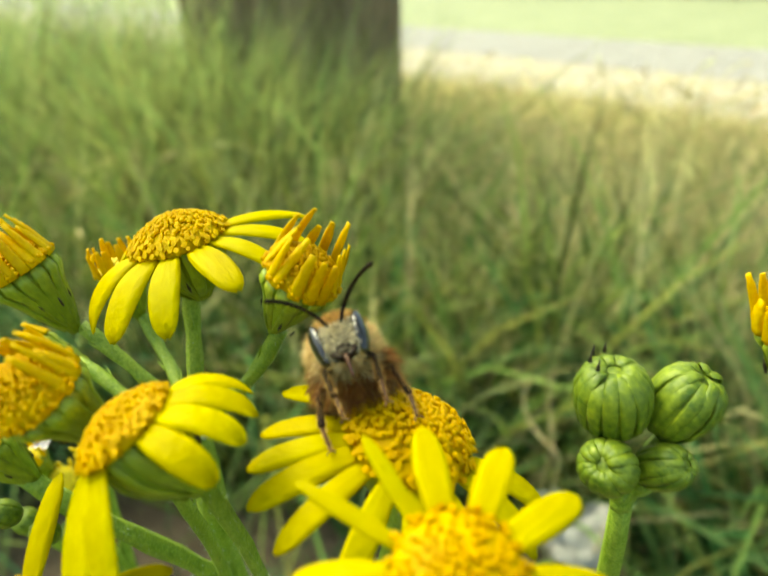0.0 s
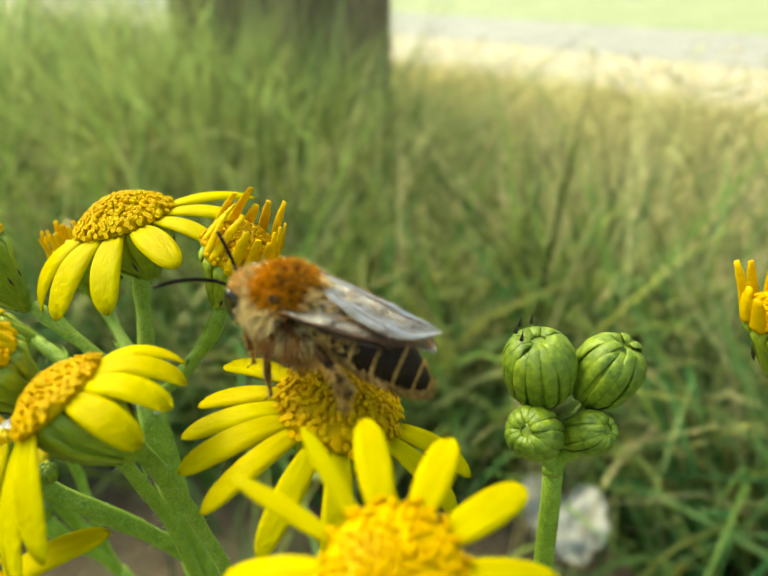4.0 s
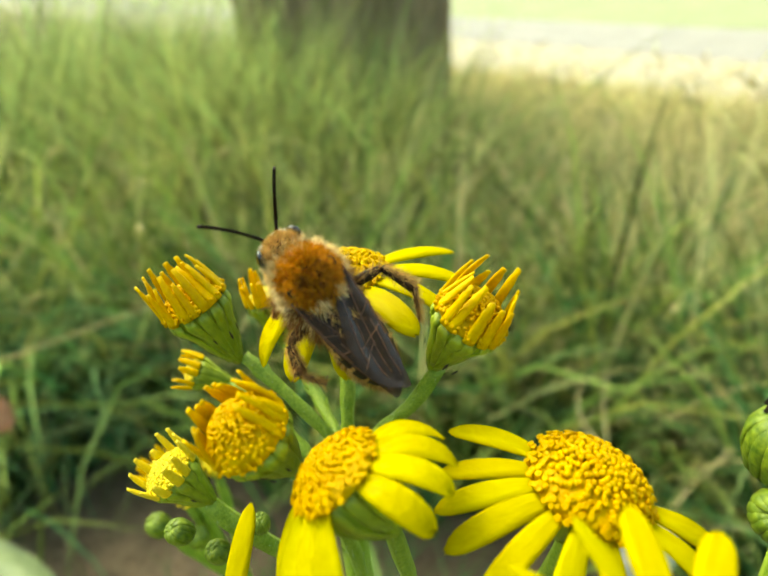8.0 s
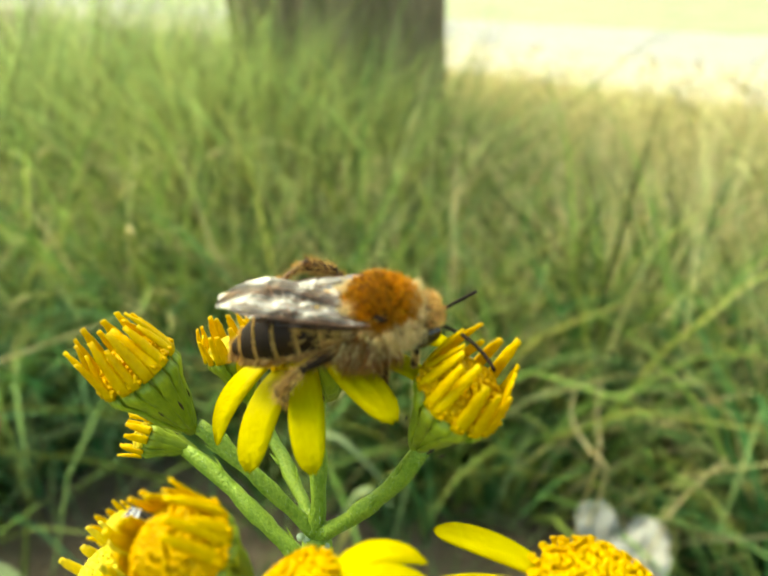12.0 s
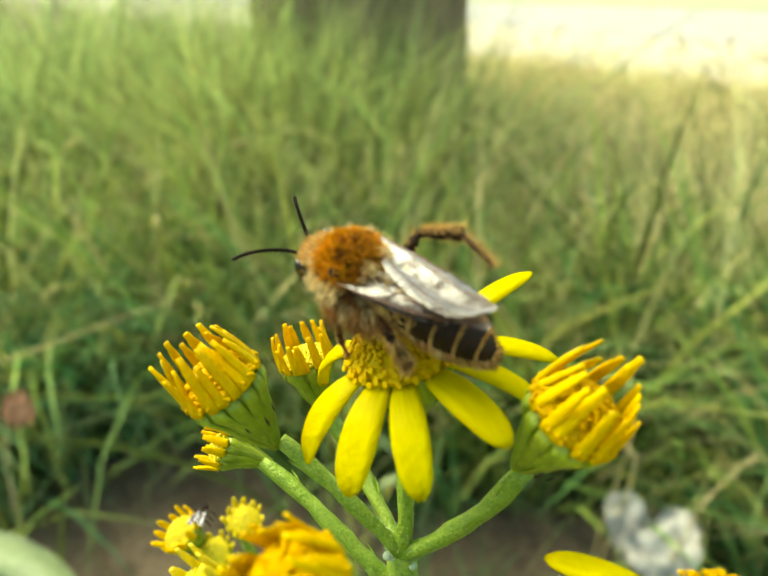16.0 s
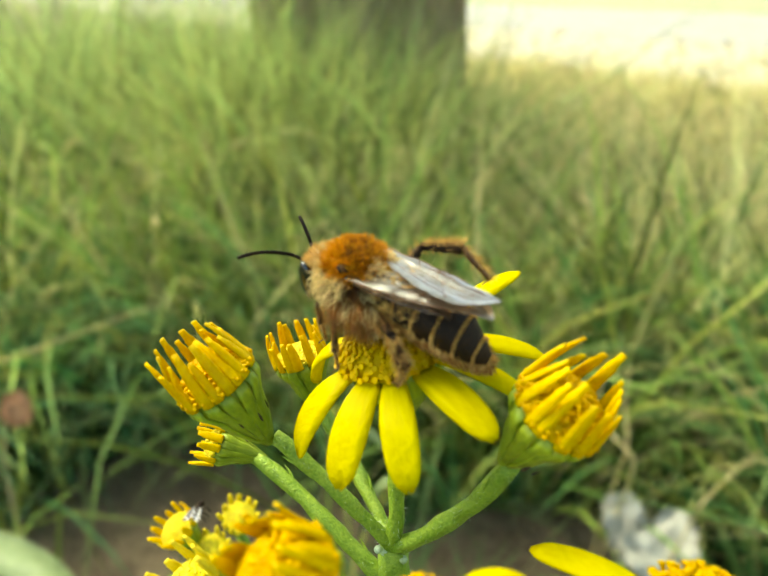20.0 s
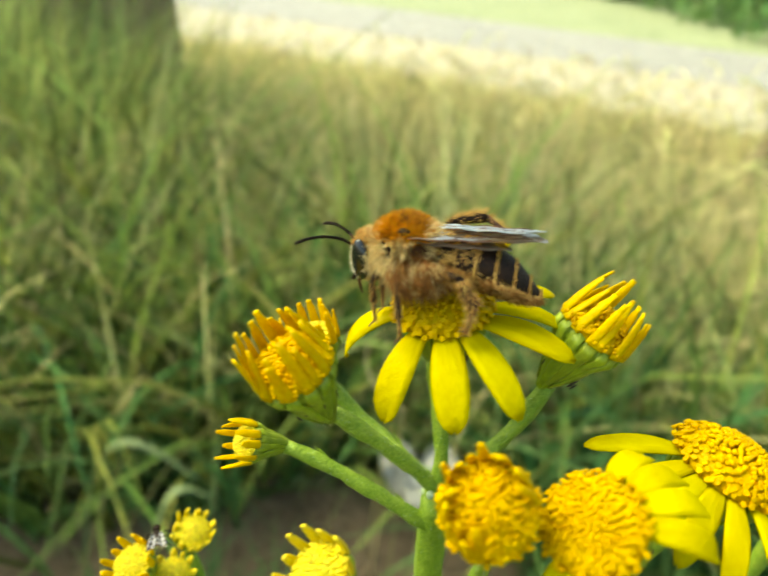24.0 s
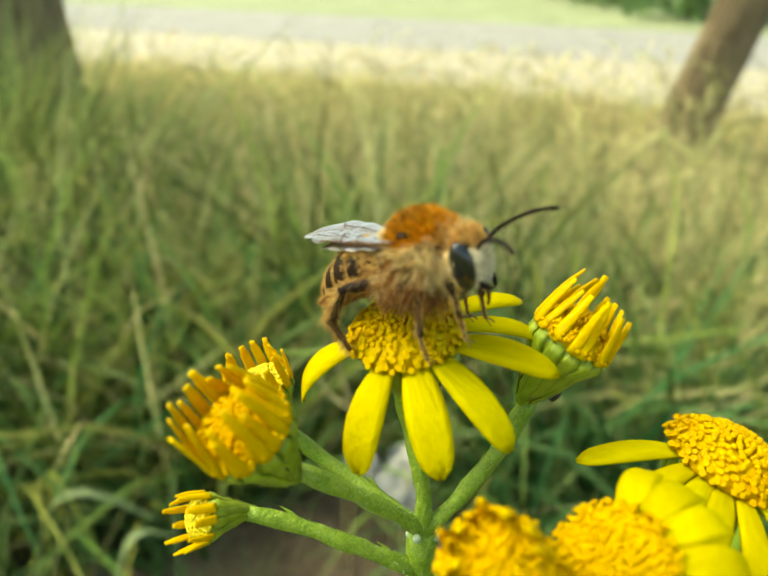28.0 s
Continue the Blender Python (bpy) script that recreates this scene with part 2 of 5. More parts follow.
def loft(rings, close_ends=True):
    """Rings of equally many points, skinned; ends closed."""
    n = len(rings[0])
    verts = [p for r in rings for p in r]
    faces = []
    for i in range(len(rings) - 1):
        for j in range(n):
            k = (j + 1) % n
            faces.append((i * n + j, i * n + k, (i + 1) * n + k, (i + 1) * n + j))
    if close_ends:
        faces.append(tuple(reversed(range(n))))
        faces.append(tuple((len(rings) - 1) * n + j for j in range(n)))
    return verts, faces


def bezier(p0, p1, p2, p3, n):
    p0, p1, p2, p3 = (Vector(p) for p in (p0, p1, p2, p3))
    out = []
    for i in range(n + 1):
        t = i / n
        out.append(p0 * (1 - t) ** 3 + p1 * 3 * t * (1 - t) ** 2 + p2 * 3 * t * t * (1 - t) + p3 * t ** 3)
    return out


def tube(points, radius, sides=8, ridge=0.0, flat=1.0, across=None):
    """A tube along points; radius is a number or a function of 0..1; across: the way of its width, where it is flat."""
    pts = [Vector(p) for p in points]
    rings, side = [], Vector(across) if across else None
    for i, p in enumerate(pts):
        d = (pts[min(i + 1, len(pts) - 1)] - pts[max(i - 1, 0)]).normalized()
        if side is None:
            side = d.orthogonal().normalized()
        side = (side - d * side.dot(d)).normalized()
        up = d.cross(side)
        r = radius(i / (len(pts) - 1)) if callable(radius) else radius
        ring = []
        for j in range(sides):
            a = 2 * math.pi * j / sides
            rr = r * (1 + ridge * (1 if j % 2 else -1))
            ring.append(p + side * math.cos(a) * rr + up * math.sin(a) * rr * flat)
        rings.append(ring)
    return loft(rings)


def revolve(profile, sides, wave=0.0, waves=0):
    """Profile of (r, z) turned round z."""
    rings = []
    for r, z in profile:
        rings.append([(r * (1 + wave * math.cos(waves * 2 * math.pi * j / sides)) * math.cos(2 * math.pi * j / sides),
                       r * (1 + wave * math.cos(waves * 2 * math.pi * j / sides)) * math.sin(2 * math.pi * j / sides), z) for j in range(sides)])
    return loft(rings)


def ellipsoid(c, r, nu=16, nv=10):
    rings = []
    for i in range(1, nv):
        a = math.pi * i / nv
        rings.append([(c[0] + r[0] * math.sin(a) * math.cos(2 * math.pi * j / nu), c[1] + r[1] * math.sin(a) * math.sin(2 * math.pi * j / nu),
                       c[2] - r[2] * math.cos(a)) for j in range(nu)])
    return loft(rings)


def facing(at, axis, spin=0.0):
    """A pose at a place with local z along axis."""
    q = Vector(axis).normalized().to_track_quat("Z", "Y").to_matrix().to_4x4()
    return Matrix.Translation(at) @ q @ Matrix.Rotation(radians(spin), 4, "Z")


MM = 0.001
HEAD = Vector((0.0, 0.0, 0.75))


def at(x, y, z):
    """A place in millimetres from the middle of the host flower's disc."""
    return HEAD + Vector((x, y, z)) * MM


# ---- flower heads ----
def petal_shape(length, width, droop, curl, notch=0.12, up=0.0, n=12, w=6):
    """A ray floret along +x from the origin, arched, with two grooves and a notched tip; a closed thin shell."""
    top = []
    ang, x, z = radians(up), 0.0, 0.0
    twist = rnd.uniform(-0.25, 0.25)
    for i in range(n + 1):
        t = i / n
        wid = width * (0.34 + 0.66 * math.sin(math.pi * min(1, 0.12 + 0.8 * t)) ** 0.8) * (1 if t < 0.80 else math.sqrt(max(0.05, 1 - ((t - 0.80) / 0.205) ** 2)))
        row = []
        for j in range(w + 1):
            s = j / w * 2 - 1
            groove = 0.15 * width * (math.cos(3 * math.pi * s) * 0.5 - 0.5 * s * s * 1.2)
            y = s * wid / 2
            zz = groove * (0.3 + 0.7 * math.sin(math.pi * t)) + y * math.sin(twist * t)
            tipx = -notch * width * abs(math.cos(1.5 * math.pi * s)) if i == n else 0
            row.append((x + tipx, y, z + zz))
        top.append(row)
        step = length / n
        x += math.cos(ang) * step
        z += math.sin(ang) * step
        ang -= radians(droop) / n * (1 + curl * (t - 0.3))
    verts = [p for row in top for p in row] + [(p[0], p[1], p[2] - 0.13 * MM) for row in top for p in row]
    k, c = (n + 1) * (w + 1), w + 1
    faces = []
    for i in range(n):
        for j in range(w):
            a = i * c + j
            faces.append((a, a + c, a + c + 1, a + 1))
            faces.append((k + a, k + a + 1, k + a + c + 1, k + a + c))
    rim = [j for j in range(c)] + [i * c + w for i in range(1, n + 1)] + [n * c + j for j in range(w - 1, -1, -1)] + [i * c for i in range(n - 1, 0, -1)]
    for a, b in zip(rim, rim[1:] + rim[:1]):
        faces.append((a, b, k + b, k + a))
    return verts, faces


def finger_shape(length, r, bend):
    """A withered ray, rolled into a tapering finger along +z, bending by some degrees to -x."""
    pts, ang, p = [], 0.0, Vector((0, 0, 0))
    for i in range(9):
        pts.append(p.copy())
        p += Vector((-math.sin(ang), 0, math.cos(ang))) * length / 8
        ang += radians(bend) / 8
    return tube(pts, lambda t: r * (1.12 - 0.30 * t) * (1 if t < 0.85 else 0.72), 8, flat=0.5, across=(0, 1, 0))


def floret_shape(r, h, lobes):
    """A tube floret along +z: a flared tube with five spread lobes, or a closed knob."""
    if not lobes:
        return revolve([(r * 0.55, -h), (r * 0.6, -h * 0.2), (r * 0.95, h * 0.25), (r * 0.85, h * 0.6), (r * 0.3, h * 0.85)], 7)
    rings = []
    for q, z in ((0.55, -h), (0.6, 0.0), (0.9, h * 0.5), (1.15, h * 0.75), (0.7, h * 0.8), (0.2, h * 0.7)):
        rings.append([(r * q * (1 + (0.16 if z > h * 0.6 and q > 1 else 0) * math.cos(math.pi * j)) * math.cos(math.pi * j / 5), r * q * (1 + (0.16 if z > h * 0.6 and q > 1 else 0) * math.cos(math.pi * j)) * math.sin(math.pi * j / 5), z) for j in range(10)])
    return loft(rings)


def disc_shape(radius, height, count, size, open_from=0.45, tall=1.0):
    """A dome of florets in a sunflower spiral, on a round bed."""
    geos = [revolve([(radius * 0.7, -0.5 * MM), (radius * 0.96, -0.1 * MM), (radius * 0.85, height * 0.32), (radius * 0.45, height * 0.7), (radius * 0.08, height * 0.82)], 20)]
    for i in range(count):
        f = math.sqrt((i + 0.5) / count)
        a = i * 2.39996 + rnd.uniform(-0.15, 0.15)
        z = height * (1 - f * f) * 0.95
        slope = Vector((math.cos(a) * f * height * 2.2, math.sin(a) * f * height * 2.2, radius)).normalized()
        slope = (slope + Vector((rnd.uniform(-.16, .16), rnd.uniform(-.16, .16), 0))).normalized()
        s = size * rnd.uniform(0.85, 1.15)
        opened = f > open_from
        h = s * (1.3 if opened else 0.95) * tall * rnd.uniform(0.8, 1.25)
        g = floret_shape(s * (0.8 if opened else 0.9), h, opened)
        geos.append(moved(g, facing((math.cos(a) * f * radius, math.sin(a) * f * radius, z), slope, rnd.uniform(0, 72))))
    return joined(geos)


def calyx_profile(r_top, r_mid, depth):
    return [(r_top * 0.8, 0.0), (r_top * 0.97, -0.02 * depth), (r_top, -depth * 0.2), (r_mid * 1.16, -depth * 0.46), (r_mid * 0.92, -depth * 0.72), (r_mid * 0.62, -depth * 0.93), (r_mid * 0.40, -depth * 1.08), (r_mid * 0.26, -depth * 1.22)]


def calyx_shape(r_top, r_mid, depth, bracts=14):
    """A cup narrowing to the stalk, under its ring of bracts."""
    return revolve([(r * 0.95, z) for r, z in calyx_profile(r_top, r_mid, depth)], bracts * 4, 0.05, bracts)


def calyx_bracts(head, r_top, r_mid, depth, mat, count=14):
    """The long green bracts that stand side by side round the cup."""
    line = [(r * 0.96, 0, z) for r, z in calyx_profile(r_top, r_mid, depth)[1:7]]
    line[0] = (r_top * 0.93, 0, -depth * 0.06)
    wide = r_top * 6.283 / count * 0.52
    mesh = mesh_of("bract", *tube(line, lambda t: wide * (0.45 + 0.62 * math.sin(math.pi * (0.16 + 0.5 * t))) * (1 - 0.55 * t), 8, flat=0.3, across=(0, 1, 0)), mat)
    for i in range(count):
        ob = new("bract", mesh)
        ob.parent = head
        ob.matrix_basis = Matrix.Rotation(2 * math.pi * (i + rnd.uniform(-0.14, 0.14)) / count, 4, "Z") @ Matrix.Diagonal((1, 1, rnd.uniform(0.9, 1.05), 1))


TIP_MESH = mesh_of("bract_tip", *revolve([(0.06, -0.4), (0.11, 0.0), (0.015, 0.55)], 6), TIP)


def calyx_tips(head, r_mid, depth, count=8):
    """The small dark tips of the outer bracts low on the cup."""
    for i in range(count):
        a = 2 * math.pi * (i + rnd.uniform(0, 0.5)) / count
        r, z = r_mid * 1.02, -depth * rnd.uniform(0.45, 0.9)
        ob = new("bract_tip", TIP_MESH)
        ob.parent = head
        k = r_mid * rnd.uniform(0.35, 0.7)
        ob.matrix_basis = facing((math.cos(a) * r, math.sin(a) * r, z), (math.cos(a) * 0.3, math.sin(a) * 0.3, 1)) @ Matrix.Diagonal((k, k, k, 1))


LIFTED = {}


def daisy(plant, where, axis, radius, petals, length=7.5, width=2.7, dome=1.3, disc_mat=DISC, open_from=0.72, count=380, depth=4.6, up=12, label=""):
    """An open flower head. petals: (azimuth, droop, up, length factor) in the head's own frame, azimuth 0 along world x."""
    m = Matrix.Translation(-plant.location) @ facing(where, axis)
    turn = facing((0, 0, 0), axis).to_3x3()
    head = part("flower_head", calyx_shape(radius * 0.86 * MM, radius * 0.72 * MM, depth * MM), CALYX, plant, label or "open yellow flower head on a green cup of bracts", m)
    calyx_bracts(head, radius * 0.86 * MM, radius * 0.72 * MM, depth * MM, CALYX)
    calyx_tips(head, radius * 0.72 * MM, depth * MM)
    part("disc", disc_shape(radius * MM, dome * MM, count, radius * 0.060 * MM, open_from, 1.15), disc_mat, head, "domed orange-yellow disc of florets")
    for az, droop, rise, fac, *thin in petals:
        w = turn.transposed() @ Vector((math.cos(radians(az)), math.sin(radians(az)), 0))
        a = math.atan2(w.y, w.x)
        g = petal_shape(length * fac * MM, width * (thin[0] if thin else 1) * rnd.uniform(0.92, 1.08) * MM, droop, rnd.uniform(-0.6, 0.6), up=rise)
        root = Matrix.Rotation(a, 4, "Z") @ Matrix.Translation((radius * 0.9 * MM, 0, -0.15 * MM))
        LIFTED[az, radius] = part("petal", g, PETAL, head, "", root), root
    return head


def crown(plant, where, axis, radius, rays=19, tall=3.9, depth=5.0, skip=(), disc_mat=DISC_OLD, ray_mat=RAY_OLD, lean=8, dome=0.9, start=0, calyx=CALYX, fat=0.33, bare=None, label="", bed=0.88, gap=0.25, curl=(-15, 25)):
    """A head whose withered rays stand up in a ring round the disc; where is the middle of the disc."""
    m = Matrix.Translation(-plant.location) @ facing(where, axis)
    head = part("flower_head", calyx_shape(radius * 0.93 * MM, radius * 0.57 * MM, depth * MM), calyx, plant, label or "half-closed head with withered rays on a green cup", m)
    calyx_bracts(head, radius * 0.93 * MM, radius * 0.57 * MM, depth * MM, calyx)
    calyx_tips(head, radius * 0.57 * MM, depth * MM)
    part("disc", disc_shape(radius * bed * MM, dome * MM, 340, radius * 0.066 * MM, 2.0, 1.25), disc_mat, head, "packed florets of the disc")
    for i in range(rays):
        if i in skip:
            continue
        a = 2 * math.pi * i / rays + radians(start) + rnd.uniform(-0.1, 0.1)
        if bare and (m.to_3x3() @ Vector((math.cos(a), math.sin(a), 0))).dot(Vector(bare).normalized()) > gap:
            continue
        g = finger_shape(tall * rnd.uniform(0.72, 1.14) * MM, fat * rnd.uniform(0.85, 1.15) * MM, rnd.uniform(*curl))
        part("withered_ray", g, ray_mat, head, "", Matrix.Rotation(a, 4, "Z") @ Matrix.Translation((radius * 0.92 * MM, 0, -0.3 * MM)) @ Matrix.Rotation(radians(lean + rnd.uniform(-8, 8)), 4, "Y"))
    return head


def closed_bud(plant, where, axis, r, h, label="", beads=True):
    """A closed green bud of overlapping bracts, with a hint of yellow at its tip."""
    m = Matrix.Translation(-plant.location) @ facing(where, axis)
    prof = [(0.25, -0.60), (0.66, -0.52), (0.93, -0.30), (1.0, 0.0), (0.95, 0.22), (0.80, 0.38), (0.52, 0.45), (0.2, 0.44)]
    bud = part("bud", revolve([(q * r * 0.97 * MM, z * h * MM) for q, z in prof], 36, 0.012, 18), BUD, plant, label or "closed round green bud", m)
    part("yellow_tip", ellipsoid((0, 0, 0), (r * 0.34 * MM, r * 0.34 * MM, 0.25 * MM), 18, 8), BUD, bud, "pale green tip of the bud", Matrix.Translation((0, 0, 0.44 * h * MM)))
    for i in range(15):
        a = 2 * math.pi * (i + rnd.uniform(-0.2, 0.2)) / 15
        lift = rnd.uniform(0.0, 0.10)
        pts = [(math.cos(a) * q * r * MM, math.sin(a) * q * r * MM, (z + (lift if z > 0.4 else 0)) * h * MM) for q, z in prof[1:]]
        part("bract", tube(pts, lambda t: r * MM * 0.19 * (0.2 + math.sin(math.pi * (0.08 + 0.8 * t))), 8, flat=0.34, across=(-math.sin(a), math.cos(a), 0)), BUD, bud)
    return bud


def stem_part(plant, pts, r0, r1, n=16, name="stem", bracts=0, label=""):
    """A ridged stalk along a curve of four places."""
    line = [p - plant.location for p in bezier(*pts, n)]
    line = [p + Vector((rnd.uniform(-1, 1), rnd.uniform(-1, 1), 0)) * 0.06 * MM for p in line]
    ob = part(name, tube(line, lambda t: (r0 + (r1 - r0) * t + 0.06 * math.sin(17 * t)) * MM, 12, 0.09), STEM, plant, label)
    if bracts:
        verts, faces = [], []
        for i in range(40 * bracts):
            k = rnd.randrange(1, len(line) - 1)
            d = (line[k + 1] - line[k]).normalized()
            side = (Matrix.Rotation(rnd.uniform(0, 6.283), 3, d) @ d.orthogonal()).normalized()
            q = line[k].lerp(line[k + 1], rnd.random()) + side * (r0 + r1) / 2 * MM * 0.9
            w = d.cross(side) * 0.022 * MM
            c = len(verts)
            verts += [q - w, q + w, q + (side + d * rnd.uniform(-0.6, 0.6)) * rnd.uniform(0.25, 0.5) * MM]
            faces.append((c, c + 1, c + 2))
        part("stem_hair", (verts, faces), WOOL, ob, "fine white hairs on the stem")
    for i in range(bracts):
        k = rnd.randrange(2, len(line) - 2)
        a = rnd.uniform(0, 6.283)
        d = (line[k + 1] - line[k]).normalized()
        side = (Matrix.Rotation(a, 3, d) @ d.orthogonal()).normalized()
        q = line[k] + side * (r0 + r1) / 2 * MM * 0.7
        g = tube(bezier(q, q + side * 0.3 * MM + d * 0.4 * MM, q + side * 0.4 * MM + d * 0.9 * MM, q + side * 0.5 * MM + d * 1.4 * MM, 5), lambda t: 0.24 * (1.05 - t) * MM, 6, flat=0.5)
        part("bract", g, STEM, ob)
    return ob


TRUNK_1 = (-0.305, 2.18, 0.0)
TRUNK_2 = (2.46, 1.63, 0.0)


# ---- ground, road, far things ----
def sheet(name, pts, mat, label, category, z=0.0, thick=0.02):
    """A flat slab from a rim of (x, y)."""
    verts = [(x, y, z) for x, y in pts] + [(x, y, z - thick) for x, y in pts]
    n = len(pts)
    faces = [tuple(range(n)), tuple(reversed(range(n, 2 * n)))] + [(i, i + n, (i + 1) % n + n, (i + 1) % n) for i in range(n)]
    return tagged(new(name, mesh_of(name, verts, faces, mat, False)), label, category, kind="structure")


def ground_mesh():
    """One sheet to the horizon, finely uneven near the flowers."""
    xs = np.concatenate([[-1500, -300, -60, -15, -6], np.linspace(-3, 4, 71), [7, 15, 60, 300, 1500]])
    ys = np.concatenate([[-1500, -300, -60, -15, -4], np.linspace(-1, 5, 61), [8, 15, 60, 300, 1500]])
    verts = []
    for y in ys:
        for x in xs:
            near = max(0.0, 1 - math.hypot(x, y - 1.5) / 4.5)
            verts.append((x, y, near * (0.035 * noise.noise((x * 2.2, y * 2.2, 0.3)) + 0.02 * noise.noise((x * 9, y * 9, 4))) - 0.03 * (1 - near)))
    w = len(xs)
    faces = [(j * w + i, j * w + i + 1, (j + 1) * w + i + 1, (j + 1) * w + i) for j in range(len(ys) - 1) for i in range(w - 1)]
    return verts, faces


tagged(new("ground", mesh_of("ground", *ground_mesh(), SOIL)), "bare brown soil under long grass", "ground", kind="structure")
ROAD_DIR = Vector((math.cos(radians(-46)), math.sin(radians(-46))))
ROAD_N = Vector((-ROAD_DIR.y, ROAD_DIR.x))


def strip(d0, d1, far=200):
    a, b = ROAD_N * d0, ROAD_N * d1
    return [tuple(a - ROAD_DIR * far), tuple(a + ROAD_DIR * far), tuple(b + ROAD_DIR * far), tuple(b - ROAD_DIR * far)]


VERGE, ROAD_NEAR, ROAD_FAR, LAWN_FAR = 4.0, 6.1, 9.4, 70.0
DRYSOIL = material("straw_verge", (0.31, 0.275, 0.20), (0.42, 0.38, 0.285), 5, 0.95, 0.6, fine=20)
sheet("verge", strip(VERGE, ROAD_NEAR), DRYSOIL, "straw-coloured mown verge beside the road", "verge", 0.012, 0.06)
sheet("road", strip(ROAD_NEAR, ROAD_FAR), ROAD, "pale sunlit gravel road", "road", 0.016, 0.06)
sheet("lawn", strip(ROAD_FAR, LAWN_FAR), LAWN, "bright sunlit mown lawn beyond the road", "lawn", 0.014, 0.06)


def fast_mesh(name, verts, loops, sizes, mat, smooth=True):
    """A mesh from number arrays: corners of faces in a row, and how many each face has."""
    me = bpy.data.meshes.new(name)
    me.vertices.add(len(verts))
    me.vertices.foreach_set("co", np.asarray(verts, np.float32).ravel())
    me.loops.add(len(loops))
    me.loops.foreach_set("vertex_index", np.asarray(loops, np.int32))
    me.polygons.add(len(sizes))
    starts = np.concatenate([[0], np.cumsum(sizes)[:-1]]).astype(np.int32)
    me.polygons.foreach_set("loop_start", starts)
    me.polygons.foreach_set("use_smooth", np.full(len(sizes), smooth))
    me.materials.append(mat)
    me.update(calc_edges=True)
    me.validate()
    return me


def blades(name, base, height, width, lean, bend, facing_a, mat, seg=5):
    """Curved tapering blades: arrays of base (n, 3), height, width, lean direction, bend in radians and the way they face."""
    n = len(base)
    tilt = np.abs(rs.randn(n)) * 0.28
    t = np.linspace(0, 1, seg + 1)
    ang = tilt[:, None] + bend[:, None] * t[None, :] ** 1.4
    step = height[:, None] / seg
    out = np.cumsum(np.sin(ang) * step, 1) - np.sin(ang) * step
    up = np.cumsum(np.cos(ang) * step, 1) - np.cos(ang) * step
    cx = base[:, 0, None] + out * np.cos(lean)[:, None]
    cy = base[:, 1, None] + out * np.sin(lean)[:, None]
    cz = base[:, 2, None] + up
    w = width[:, None] * (0.55 + 0.45 * np.sin(np.pi * np.minimum(1, t + 0.25)))[None, :] * (1 - t ** 4)[None, :] * 0.5 + 0.0002
    dx, dy = np.cos(facing_a)[:, None] * w, np.sin(facing_a)[:, None] * w
    v = np.stack([np.stack([cx - dx, cy - dy, cz], -1), np.stack([cx, cy, cz - w * 0.5], -1), np.stack([cx + dx, cy + dy, cz], -1)], 2)
    verts = v.reshape(-1, 3)
    q = []
    for i in range(seg):
        for k in (0, 1):
            a = i * 3 + k
            q.append([a, a + 1, a + 4, a + 3])
    q = np.array(q)
    loops = (np.arange(n)[:, None, None] * (seg + 1) * 3 + q[None]).ravel()
    return fast_mesh(name, verts, loops, np.full(n * len(q), 4), mat)


def field(n, d0, d1, a0, a1, power):
    """Places in the wedge before the camera, by distance and bearing."""
    d = d0 + (d1 - d0) * rs.rand(n) ** power
    a = np.radians(a0 + (a1 - a0) * rs.rand(n))
    return d * np.sin(a), d * np.cos(a)


SOIL_SPOT = (-0.46, 0.50)


def road_d(x, y):
    return x * ROAD_N.x + y * ROAD_N.y


def off_soil(x, y):
    bare = np.hypot((x - SOIL_SPOT[0]) / 0.27, (y - SOIL_SPOT[1]) / 0.24) > 0.8 + 0.4 * rs.rand(len(x))
    return bare & ((np.hypot(x - 0.24, y - 0.40) > 0.17) | (rs.rand(len(x)) < 0.04))


def dryness(x, y):
    return np.clip((road_d(x, y) - 0.30) * 0.75 + 0.28, 0.14, 1)


def grass(name, n, d, h, w, mat, label, keep, bend=(0.4, 2.6), power=1.0, bearing=(-52, 78), seg=5):
    x, y = field(n, d[0], d[1], bearing[0], bearing[1], power)
    clump = np.array([noise.noise((a * 3.0, b * 3.0, 7.0)) for a, b in zip(x, y)])
    tuft = np.array([noise.noise((a * 9.0, b * 9.0, 2.0)) for a, b in zip(x, y)])
    k = keep(x, y, clump) & (road_d(x, y) < VERGE + 0.5 * clump)
    x, y, clump, tuft = x[k], y[k], clump[k], tuft[k]
    n = len(x)
    hh = (h[0] + (h[1] - h[0]) * rs.rand(n)) * (1 + 0.3 * clump) * np.clip(1.20 - 0.235 * np.maximum(road_d(x, y), 0.5), 0.30, 1.05)
    hh = hh * np.where(np.hypot(x - 2.1, y - 1.35) < 0.75, 0.45, 1.0)
    lean = clump * 6 + tuft * 5 + rs.randn(n) * 1.3
    ob = new(name, blades(name, np.stack([x, y, np.full(n, -0.02)], 1), hh, w[0] + (w[1] - w[0]) * rs.rand(n), lean, bend[0] + (bend[1] - bend[0]) * rs.rand(n), rs.rand(n) * 6.283, mat, seg))
    return tagged(ob, label, "grass", kind="stuff")


